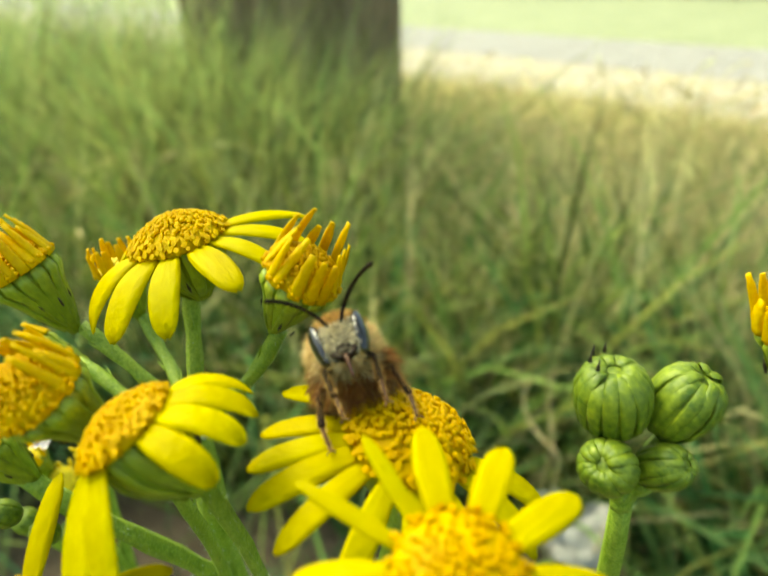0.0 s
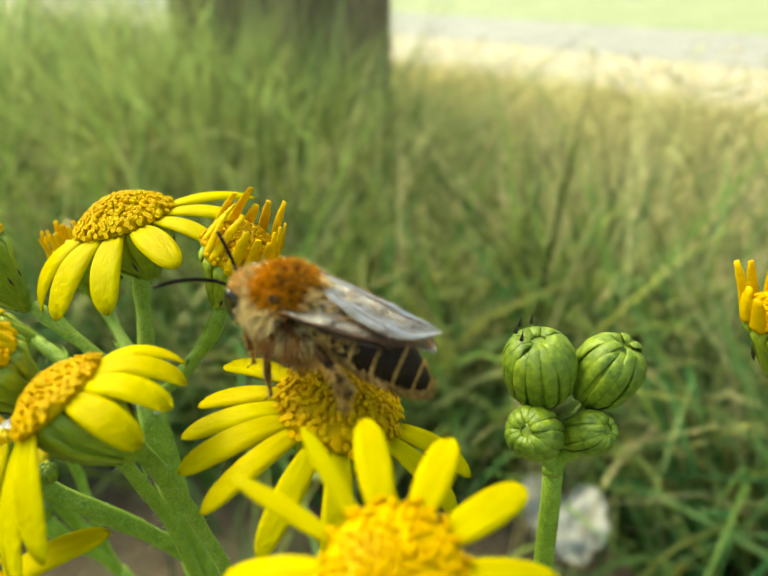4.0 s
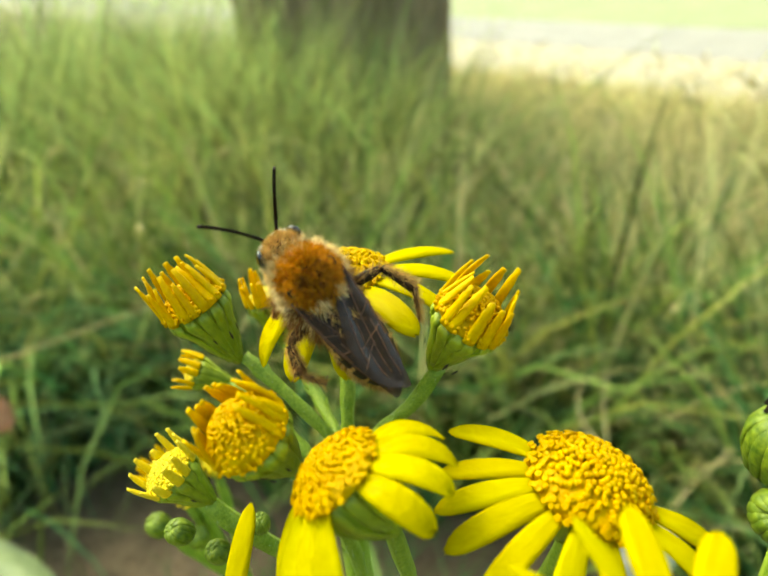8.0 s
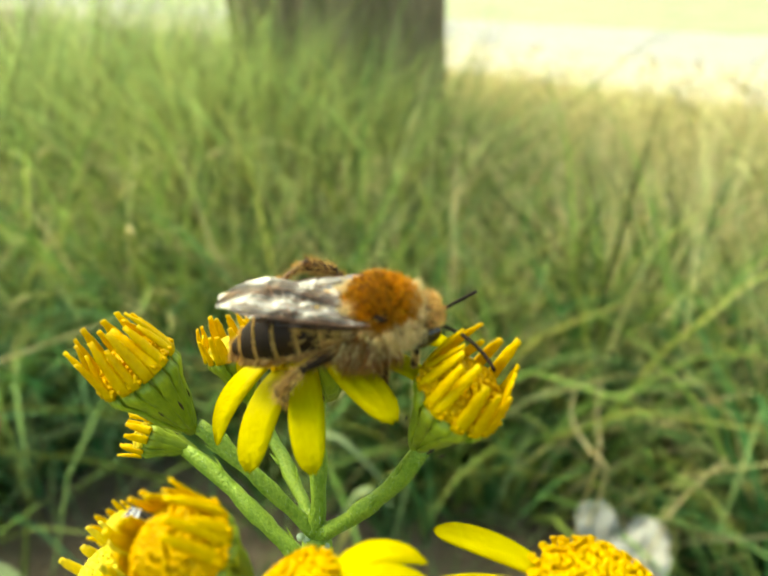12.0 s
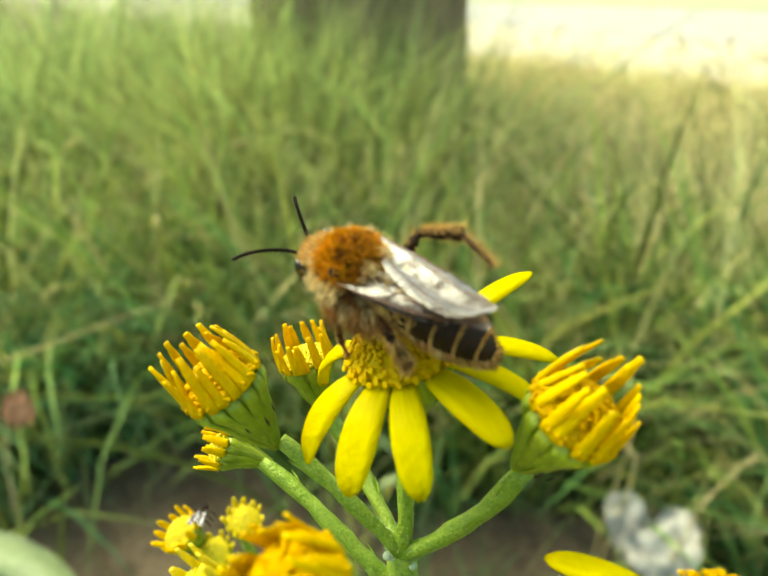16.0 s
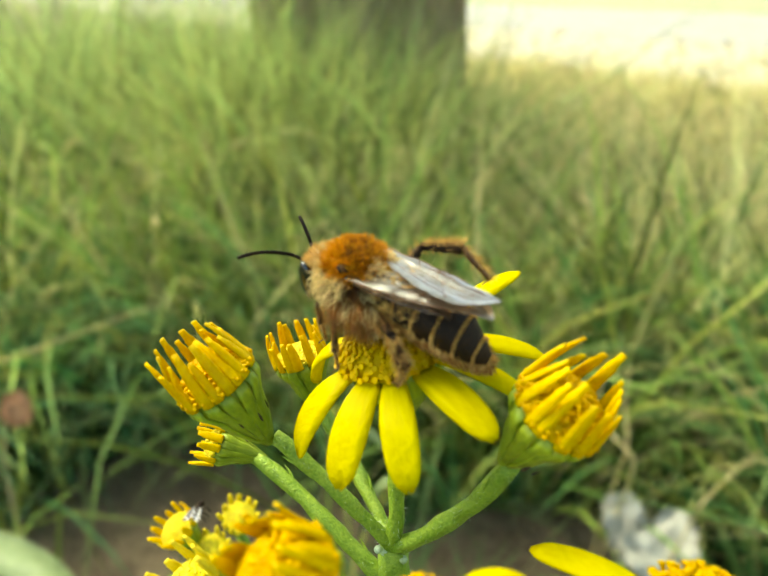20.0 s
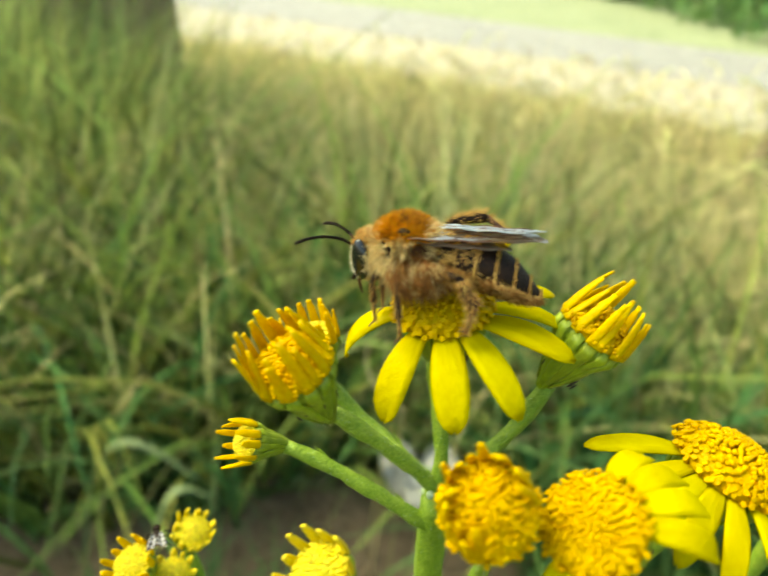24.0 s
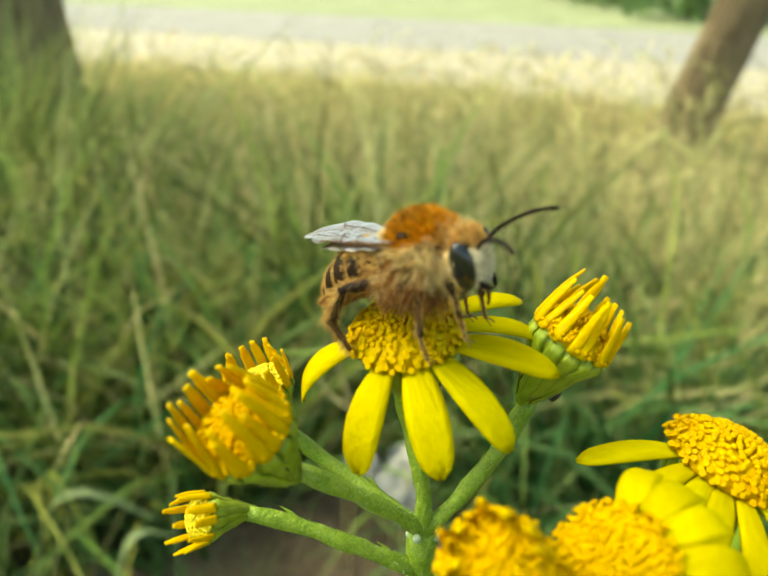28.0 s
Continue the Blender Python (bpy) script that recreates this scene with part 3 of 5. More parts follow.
grass("meadow_grass", 22000, (0.62, 4.6), (0.32, 0.70), (0.005, 0.0140), GRASS, "long green meadow grass, arching and tangled", lambda x, y, c: off_soil(x, y) & (rs.rand(len(x)) > 0.95 * dryness(x, y)), power=1.1)
grass("lush_grass", 15000, (0.55, 3.6), (0.30, 0.56), (0.006, 0.015), GRASS_BLUE, "lush dark green grass", lambda x, y, c: off_soil(x, y) & (rs.rand(len(x)) < np.clip(0.80 - road_d(x, y) * 0.60 + c, 0.05, 1)), power=1.1)
grass("dry_grass", 44000, (0.62, 5.2), (0.34, 0.62), (0.003, 0.0075), GRASS_DRY, "dry straw-coloured grass stalks", lambda x, y, c: off_soil(x, y) & (rs.rand(len(x)) < 0.10 + 0.9 * dryness(x, y)), bend=(0.15, 1.6), power=0.8)
grass("tall_grass", 4200, (1.6, 2.8), (0.60, 0.95), (0.004, 0.008), GRASS_LIGHT, "tall green grass beside the tree, with sunlight put into its pale colour", lambda x, y, c: (y > 0.3), bend=(0.3, 1.6), bearing=(-52, -21))
grass("low_grass", 14000, (0.26, 3.2), (0.08, 0.22), (0.003, 0.008), GRASS_BLUE, "short green undergrowth of grass", lambda x, y, c: off_soil(x, y) & (c > -0.35), bend=(0.5, 1.9), seg=4)
grass("fresh_grass", 9000, (0.85, 2.4), (0.24, 0.46), (0.005, 0.012), GRASS_TEAL, "fresh green grass arching low beside the tree", lambda x, y, c: off_soil(x, y), bend=(1.2, 2.8), bearing=(-56, -10))
grass("straw_thatch", 13000, (0.8, 3.0), (0.18, 0.38), (0.004, 0.010), THATCH, "pale flattened straw lying in the grass", lambda x, y, c: off_soil(x, y), bend=(1.4, 2.6), bearing=(-56, 50))
grass("bank_grass", 5200, (1.15, 1.85), (0.47, 0.86), (0.004, 0.011), GRASS_OLIVE, "tall arching grass before the tree trunk", lambda x, y, c: off_soil(x, y) & (rs.rand(len(x)) < np.clip(0.35 - x * 1.6, 0.1, 1)), bend=(0.3, 2.0), bearing=(-26, 7))
grass("meadow_grass", 26000, (0.5, 6.0), (0.25, 0.60), (0.006, 0.014), GRASS, "long green meadow grass all round", lambda x, y, c: np.hypot(x, y) > 0.45, power=0.6, bearing=(79, 307), seg=4)
grass("dry_grass", 16000, (0.5, 6.0), (0.30, 0.58), (0.004, 0.008), GRASS_DRY, "dry straw-coloured grass stalks", lambda x, y, c: rs.rand(len(x)) < 0.25 + 0.5 * dryness(x, y), power=0.6, bearing=(79, 307), seg=4)
grass("arching_grass", 460, (0.72, 1.35), (0.36, 0.58), (0.006, 0.013), GRASS_LIGHT, "long pale green blades arching over the grass", lambda x, y, c: off_soil(x, y), bend=(1.2, 2.5), bearing=(-50, 70), seg=8)


# seed heads on bent stalks
def seed_heads(n):
    geos = []
    x, y = field(n, 1.1, 3.2, -40, 72, 1.0)
    for a, b in zip(x, y):
        h, l = rnd.uniform(0.30, 0.5), rnd.uniform(0, 6.283)
        out = Vector((math.cos(l), math.sin(l), 0)) * rnd.uniform(0.06, 0.30)
        p0 = Vector((a, b, 0))
        line = bezier(p0, p0 + Vector((0, 0, h * 0.5)), p0 + out * 0.4 + Vector((0, 0, h)), p0 + out + Vector((0, 0, h * 0.97)), 9)
        geos.append(tube(line, lambda t: 0.0012 if t < 0.7 else 0.0012 + 0.0022 * math.sin(math.pi * min(1, (t - 0.7) / 0.3)), 5))
    return joined(geos)


tagged(new("seed_heads", mesh_of("seed_heads", *seed_heads(1100), GRASS_DRY)), "pale bent grass stalks with seed heads", "grass", kind="stuff")


def trunk_geo(height, r0, r1, lean=(0, 0), ridges=26, flare=0.35):
    rings = []
    for i in range(41):
        t = i / 40
        z = height * t - 0.05
        r = (r0 + (r1 - r0) * t) * (1 + flare * math.exp(-z * 6))
        ring = []
        for j in range(104):
            a = 2 * math.pi * j / 104
            f = 0.045 * math.cos(ridges * a + 3 * noise.noise((math.cos(a) * 2, math.sin(a) * 2, z * 1.5))) + 0.06 * noise.noise((math.cos(a) * 3, math.sin(a) * 3, z * 2.5)) + 0.03 * noise.noise((math.cos(a) * 14, math.sin(a) * 14, z * 9))
            ring.append((lean[0] * z + r * (1 + f) * math.cos(a), lean[1] * z + r * (1 + f) * math.sin(a), z))
        rings.append(ring)
    return loft(rings)


def leaf_cloud(name, centres, radii, per, size, mat):
    """Leaves as bent blades scattered in uneven clumps."""
    v, n = [], 0
    for c, r in zip(centres, radii):
        p = rs.randn(per, 3)
        p = p / np.linalg.norm(p, axis=1)[:, None] * (rs.rand(per) ** 0.45)[:, None] * np.array([r, r, r * 0.75]) + np.array(c)
        a, b = rs.randn(per, 3), rs.randn(per, 3)
        a /= np.linalg.norm(a, axis=1)[:, None]
        b = np.cross(a, b)
        b /= np.linalg.norm(b, axis=1)[:, None]
        s = size * (0.6 + 0.8 * rs.rand(per))[:, None]
        k = np.cross(a, b) * s * 0.25
        v.append(np.stack([p - a * s, p - b * s * 0.45 + k, p + a * s, p + b * s * 0.45 + k], 1).reshape(-1, 3))
    v = np.concatenate(v)
    m = len(v) // 4
    return fast_mesh(name, v, np.arange(m * 4), np.full(m, 4), mat, False)


def tree(name, place, height, r0, r1, crown_at, crown_r, label, lean=(0, 0), clumps=9, per=350, leaf=0.09, limbs=5):
    t = thing(name, place, label, "tree")
    part("trunk", trunk_geo(height, r0, r1, lean), BARK, t, "furrowed grey-brown bark")
    top = Vector((lean[0] * height, lean[1] * height, height))
    cs, rr = [], []
    for i in range(clumps):
        a, q = 2.4 * i, math.sqrt((i + 0.5) / clumps)
        cs.append((top.x + math.cos(a) * q * crown_r, top.y + math.sin(a) * q * crown_r, crown_at + rnd.uniform(-0.35, 0.6) * crown_r * (1.2 - q)))
        rr.append(crown_r * rnd.uniform(0.32, 0.5))
    for i in range(limbs):
        c = Vector(cs[(i * 2 + 1) % clumps])
        s = Vector((lean[0], lean[1], 1)) * height * rnd.uniform(0.8, 0.97)
        part("limb", tube(bezier(s, s + Vector((0, 0, 0.3)), (s + c) / 2 + Vector((0, 0, 0.4)), c, 8), lambda u: r1 * (0.55 - 0.42 * u), 10), BARK, t)
    ob = new("crown", leaf_cloud("crown", cs, rr, per, leaf, LEAF))
    ob.parent = t
    ob["label"] = "loose crown of small green leaves"
    return t


tree("oak_tree", TRUNK_1, 3.6, 0.365, 0.325, 5.4, 2.2, "thick furrowed tree trunk rising from long grass", clumps=10, per=240)
tree("slim_tree", TRUNK_2, 3.4, 0.108, 0.095, 5.0, 1.6, "slim grey-brown tree trunk leaning out of dry grass", lean=(0.105, -0.163), clumps=8, per=240)


def bush(place, r, h, label):
    t = thing("hedge_bush", place, label, "hedge", "bushes of the hedge")
    cs = [(rnd.uniform(-0.5, 0.5) * r, rnd.uniform(-0.5, 0.5) * r, h * (0.12 + 0.8 * i / 8)) for i in range(9)]
    for k in range(3):
        part("stem", tube(bezier((0, 0, -0.05), (0, 0, 0.4), Vector(cs[k + 3]) * 0.6, cs[k + 3], 6), lambda u: 0.06 * (1.1 - u), 8), BARK, t)
    ob = new("leaves", leaf_cloud("leaves", cs, [r * rnd.uniform(0.5, 0.75) for _ in cs], 330, 0.11, LEAF))
    ob.parent = t
    ob["label"] = "dense green leaves"


for i in range(9):
    u = i / 8
    bush((10.4 + u * 12.5, 6.2 + u * 26.0, 0), 1.9 + 1.1 * u, 3.0 + u, "dense green hedge bush beyond the lawn")
for i in range(14):
    p = ROAD_DIR * (-34 + i * 5.0 + rnd.uniform(-2, 2)) + ROAD_N * (46 + rnd.uniform(-3, 6))
    tagged(tree("far_tree", (p.x, p.y, 0), 2.5, 0.22, 0.16, rnd.uniform(3.0, 4.2), rnd.uniform(3.2, 4.2), "leafy tree at the far edge of the lawn", clumps=9, per=330, leaf=0.34, limbs=3), group="trees along the lawn")


def crumpled(name, place, size, mat, label, seed, turn):
    r = random.Random(seed)
    verts, n = [], 9
    for j in range(n):
        for i in range(n):
            u, w = i / (n - 1) * 2 - 1, j / (n - 1) * 2 - 1
            k = math.sqrt(max(0.05, 1 - 0.8 * w * w))
            verts.append((u * k * size, w * size * 1.3, 0.75 * size * noise.noise((u * 2 + seed, w * 2, 3)) + 0.25 * size * noise.noise((u * 6, w * 6, seed)) + 0.25 * size * u * u + r.uniform(-.03, .03) * size))
    top = len(verts)
    verts += [(x, y, z - 0.0012) for x, y, z in verts]
    faces = []
    for j in range(n - 1):
        for i in range(n - 1):
            a = j * n + i
            faces += [(a, a + 1, a + n + 1, a + n), (top + a, top + a + n, top + a + n + 1, top + a + 1)]
    ob = new(name)
    ob.location = place
    part("blade", (verts, faces), mat, ob, "", pose(0, 0, 0, *turn))
    part("stalk", tube(bezier((0, 0, 0), (0.004, 0.006, -0.03), (0.006, 0.01, -0.1), (0.01, 0.012, -place[2] - 0.02), 8), 0.0007, 6), GRASS_OLIVE, ob, "dry stalk")
    return tagged(ob, label, "leaf")


crumpled("bleached_leaf", (0.203, 0.392, 0.239), 0.028, PALE, "bleached crumpled dead leaf on a dry stalk in grass", 3, (38, 10, 20))
crumpled("bleached_leaf", (0.250, 0.375, 0.243), 0.025, PALE, "bleached crumpled dead leaf on a dry stalk in grass", 5, (50, -20, -40))
crumpled("bleached_leaf", (0.217, 0.354, 0.240), 0.024, PALE, "bleached crumpled dead leaf on a dry stalk in grass", 6, (30, -10, 60))
crumpled("dead_leaf", (-0.485, 0.428, 0.338), 0.016, RUSTLEAF, "small rust-brown dead leaf hanging in grass", 8, (60, 0, 30))
BROAD = material("broad_leaf", (0.13, 0.185, 0.07), (0.22, 0.28, 0.12), 30, 0.5, 0.3, translucent=0.2)


def broad_blade(pts, width, label):
    line = bezier(*pts, 16)
    verts, faces = [], []
    for i, p in enumerate(line):
        t = i / 16
        d = (line[min(i + 1, 16)] - line[max(i - 1, 0)]).normalized()
        s = d.cross(Vector((0, 0, 1))).normalized()
        w = width * (0.15 + 0.85 * math.sin(math.pi * (0.1 + 0.85 * t))) * 0.5
        u = s.cross(d)
        verts += [p - s * w + u * w * 0.3, p, p + s * w + u * w * 0.3, p - u * 0.0008]
    for i in range(16):
        a = i * 4
        faces += [(a, a + 1, a + 5, a + 4), (a + 1, a + 2, a + 6, a + 5), (a + 2, a + 3, a + 7, a + 6), (a + 3, a, a + 4, a + 7)]
    tagged(new("broad_leaf", mesh_of("broad_leaf", verts, faces, BROAD)), label, "leaf")


broad_blade([(-0.35, 0.198, 0.439), (-0.279, 0.177, 0.448), (-0.243, 0.168, 0.446), (-0.206, 0.152, 0.43)], 0.028, "broad pale green leaf over bare soil")
broad_blade([(-0.170, 0.429, 0.000), (-0.120, 0.409, 0.473), (-0.074, 0.395, 0.370), (-0.024, 0.373, 0.325)], 0.010, "arched green blade low beside the plant")
broad_blade([(-0.110, 0.335, 0.000), (-0.060, 0.315, 0.444), (-0.042, 0.328, 0.373), (-0.015, 0.326, 0.351)], 0.010, "arched green blade low beside the plant")


def dry_stalk(root, pts, label):
    """A bent dry stalk that rises from the ground through some places."""
    line = bezier(root, (root[0], root[1], pts[0][2] * 0.6), Vector(pts[0]) * 1.5 - Vector(pts[1]) * 0.5, pts[0], 8)
    line += bezier(*pts, 12)[1:]
    tagged(new("dry_stalk", mesh_of("dry_stalk", *tube(line, lambda t: 0.0022 * (1.15 - 0.75 * t), 8, flat=0.5), GRASS_DRY)), label, "grass")


dry_stalk((-0.80, 0.42, -0.020), [(-0.421, 0.361, 0.455), (-0.374, 0.405, 0.454), (-0.330, 0.444, 0.461), (-0.277, 0.479, 0.465)], "long pale dry stalk arching over the grass")
dry_stalk((0.189, 0.415, -0.020), [(0.189, 0.385, 0.354), (0.169, 0.405, 0.366), (0.152, 0.420, 0.376), (0.168, 0.439, 0.406)], "crooked pale dry stalk standing in the grass")
dry_stalk((0.243, 0.375, -0.020), [(0.243, 0.345, 0.341), (0.257, 0.354, 0.358), (0.273, 0.360, 0.374), (0.288, 0.364, 0.389)], "short pale dry stalk leaning in the grass")
dry_stalk((0.197, 0.450, -0.020), [(0.197, 0.420, 0.340), (0.196, 0.437, 0.359), (0.192, 0.454, 0.378), (0.202, 0.464, 0.396)], "thin pale dry stalk standing in the grass")


# ---- ragwort ----
ragwort = thing("ragwort_plant", at(15, 30, -750), "tall branched ragwort with yellow flower heads, some withering", "flower")
N = at(3, -5, -60)
J = at(0, -3.7, -17)
stem_part(ragwort, (at(15, 30, -752), at(10, 30, -450), at(3, -5, -180), N), 3.4, 2.2, 30, "main_stem")
stem_part(ragwort, (N, at(2, -5, -45), at(0, -4.5, -30), J), 1.7, 1.15, bracts=5)
part("wool", joined([moved(ellipsoid((0, 0, 0), (0.36 * MM, 0.34 * MM, 0.3 * MM), 8, 6), Matrix.Translation(J - ragwort.location + Vector((rnd.uniform(-1.2, 1.2), rnd.uniform(-1.2, 0.6), rnd.uniform(-0.8, 0.8))) * MM)) for i in range(9)]), WOOL, ragwort, "white woolly hairs at the stem joint")

# the host flower, drooping rays
daisy(ragwort, at(0, 0, -0.4), (-0.21, -0.01, 0.97), 3.95, [(156, 80, -6, 1.0), (-147, 70, -6, 1.0), (-112, 62, 0, 1.0), (-84, 60, 0, 1.04), (-51, 50, 10, 1.0), (-24, 54, 0, 0.95, 0.72), (0, 46, 2, 1.0, 0.72), (30, 34, 0, 1.08, 0.8)], length=7.2, width=2.5, dome=2.1, count=420, disc_mat=DISC_FRESH)
stem_part(ragwort, (J, at(0.6, -3.5, -12), at(0.2, -0.6, -9), at(0, 0.35, -5)), 0.58, 0.66, bracts=3)
# half-closed heads round it
crown(ragwort, at(10.7, -5.2, -0.9), (3.1, -1.1, 6.2), 3.15, 15, 4.2, 5.4, lean=-9, fat=0.39, dome=2.0, bed=0.95, curl=(-4, 20))
stem_part(ragwort, (J, at(2.5, -4.6, -14.5), at(6, -4.6, -11.5), at(8.4, -4.4, -6.4)), 0.57, 0.66, bracts=3)
crown(ragwort, at(-12.3, -2.2, -2.0), (-0.44, -0.04, 0.89), 3.1, 19, 4.1, 5.6, lean=-8, fat=0.37, disc_mat=DISC, dome=1.8, bed=0.95, curl=(-8, 14))
stem_part(ragwort, (J, at(-2, -3.6, -14), at(-5.2, -2.6, -11.0), at(-9.0, -1.6, -7.8)), 0.56, 0.64, bracts=3)
crown(ragwort, at(-8.7, 6.4, -6.2), (-0.25, 0.15, 0.95), 2.5, 15, 3.0, 4.6, lean=0, fat=0.36, disc_mat=DISC_YOUNG)
stem_part(ragwort, (J, at(-1.5, -1.5, -15), at(-5, 4, -14), at(-7.6, 5.9, -10.8)), 0.52, 0.58, bracts=2)
crown(ragwort, at(-15.3, 1.2, -11.9), (-0.88, -0.12, 0.42), 1.8, 11, 2.1, 3.6, lean=6, disc_mat=DISC_YOUNG, fat=0.3)
stem_part(ragwort, (at(-0.5, -4.0, -21), at(-4, -3.0, -18), at(-8, 0, -15.5), at(-12.2, 1.4, -13.4)), 0.7, 0.6, bracts=4)
# nearer heads
crown(ragwort, at(-4.0, -15.6, -3.7), (-0.42, -0.30, 0.85), 3.0, 24, 3.6, 5.0, bare=(0.5, -0.6, -0.5), lean=-8, dome=2.5, bed=0.98, gap=0.5, fat=0.36, disc_mat=DISC)
stem_part(ragwort, (at(1.5, -6, -40), at(2, -9, -24), at(1, -12, -14), at(-2.0, -14.2, -8.0)), 0.58, 0.6, bracts=3)
crown(ragwort, at(-12.6, -11.6, -11.8), (-0.5, -0.15, 0.85), 2.35, 12, 2.1, 4.4, lean=12, disc_mat=DISC_YOUNG, ray_mat=DISC_YOUNG, fat=0.36)
stem_part(ragwort, (at(1.5, -5, -38), at(-1, -8, -28), at(-6, -11, -22), at(-10.7, -11.0, -15.4)), 0.8, 0.75, bracts=5)
closed_bud(ragwort, at(-13.2, -11.5, -19.0), (-0.4, -0.4, 0.8), 1.05, 2.2)
closed_bud(ragwort, at(-9.6, -12.6, -19.8), (-0.2, -0.4, 0.9), 0.95, 2.1)
closed_bud(ragwort, at(-6.4, -10.6, -18.6), (0.1, -0.2, 0.95), 0.8, 1.8)
daisy(ragwort, at(1.9, -17.7, -4.6), (-0.60, 0.02, 0.80), 3.2, [(-168, 35, -22, 1.0), (-148, 30, -26, 1.15), (-128, 30, -28, 1.15), (-108, 35, -28, 0.95), (24, 85, -6, 0.74, 0.78), (6, 85, -10, 0.78, 0.8), (-11, 82, -14, 0.76, 0.8), (-32, 82, -16, 0.74, 0.85)], length=7.2, width=2.3, dome=1.6, depth=5.0)
stem_part(ragwort, (N, at(9, -9, -40), at(7, -13, -22), at(4.4, -16.5, -8.4)), 0.6, 0.6, bracts=4)
daisy(ragwort, at(18.4, -14.3, -8.4), (0.24, -0.06, 0.96), 4.3, [(150, 42, -4, 0.95), (174, 40, -9, 0.9), (192, 40, -6, 0.95), (208, 42, -2, 1.0), (226, 48, 0, 1.0), (250, 55, 0, 1.0), (275, 60, -5, 0.95), (300, 60, 0, 0.95), (328, 55, 5, 0.95), (346, 55, 10, 0.9)], length=7.4, width=1.85, dome=2.3, count=400, disc_mat=DISC, open_from=0.72)
stem_part(ragwort, (at(5, -3, -75), at(13, -6, -45), at(17.5, -12, -26), at(18.0, -13.8, -13.0)), 0.65, 0.65, bracts=3)
daisy(ragwort, at(-6.2, -23.0, -16.5), (-0.1, -0.25, 0.95), 3.6, [(80, 25, 38, 0.95, 0.7), (20, 45, 28, 1.05, 0.8), (150, 55, -15, 0.8), (190, 50, -10, 0.85), (230, 50, 5, 0.9), (270, 55, 0, 0.9), (320, 55, 5, 0.9)], length=7.4, width=2.4, dome=1.2)
stem_part(ragwort, (at(4, -2, -85), at(0, -10, -55), at(-5, -20, -34), at(-6, -22.2, -21)), 1.1, 0.9)
# small cluster low at the back
crown(ragwort, at(-26.7, 8.6, -33.4), (-0.35, -0.25, 0.9), 2.3, 12, 1.9, 4.2, lean=10, disc_mat=DISC_YOUNG, fat=0.4)
crown(ragwort, at(-23.2, 8.2, -36.5), (0.0, -0.45, 0.9), 2.2, 13, 1.2, 4.0, lean=35, disc_mat=DISC_YOUNG, ray_mat=DISC_YOUNG, fat=0.32)
crown(ragwort, at(-20.6, 12.0, -35.0), (0.25, -0.25, 0.9), 2.2, 12, 1.6, 4.2, lean=14, disc_mat=DISC_YOUNG, ray_mat=DISC_YOUNG, fat=0.36)
closed_bud(ragwort, at(-27.5, 6.0, -41), (-0.3, -0.3, 0.9), 1.5, 3.0)
closed_bud(ragwort, at(-22.5, 6.0, -43), (0.0, -0.3, 0.9), 1.4, 2.8)
for q in ((-25.6, 9.4, -37.4), (-23.2, 9.6, -40.4), (-21.4, 12.8, -39.2), (-26.8, 6.8, -42.8), (-22.5, 6.6, -44.6)):
    stem_part(ragwort, (at(-18, 10, -62), at(-20, 10, -55), at(q[0] * 0.95, q[1], q[2] - 6), at(*q)), 0.7, 0.65, 10)
stem_part(ragwort, (at(6, 5, -130), at(-2, 8, -95), at(-14, 10, -75), at(-18, 10, -61)), 1.4, 1.0)


def narrow_leaf(plant, pts, width, label="ragged green stem leaf"):
    """A toothed leaf along a curve."""
    line = [p - plant.location for p in bezier(*pts, 14)]
    verts = []
    for i, p in enumerate(line):
        t = i / 14
        d = (line[min(i + 1, 14)] - line[max(i - 1, 0)]).normalized()
        s = d.cross(Vector((0, 0, 1))).normalized()
        w = width * MM * (0.15 + math.sin(math.pi * (0.05 + 0.93 * t))) * (1 if i % 2 else 0.72) * 0.5
        u = s.cross(d)
        verts += [p - s * w + u * w * 0.35, p, p + s * w + u * w * 0.35, p - u * 0.2 * MM]
    faces = []
    for i in range(14):
        a = i * 4
        faces += [(a, a + 1, a + 5, a + 4), (a + 1, a + 2, a + 6, a + 5), (a + 2, a + 3, a + 7, a + 6), (a + 3, a, a + 4, a + 7)]
    return part("leaf", (verts, faces), STEM, plant, label)


narrow_leaf(ragwort, (at(3, -5, -70), at(-8, -8, -60), at(-20, -4, -62), at(-34, 2, -74)), 7)
narrow_leaf(ragwort, (at(4, -2, -95), at(18, 0, -82), at(34, 6, -84), at(50, 16, -98)), 8)
narrow_leaf(ragwort, (at(4, 2, -140), at(-18, 4, -120), at(-45, 14, -120), at(-70, 26, -140)), 12)

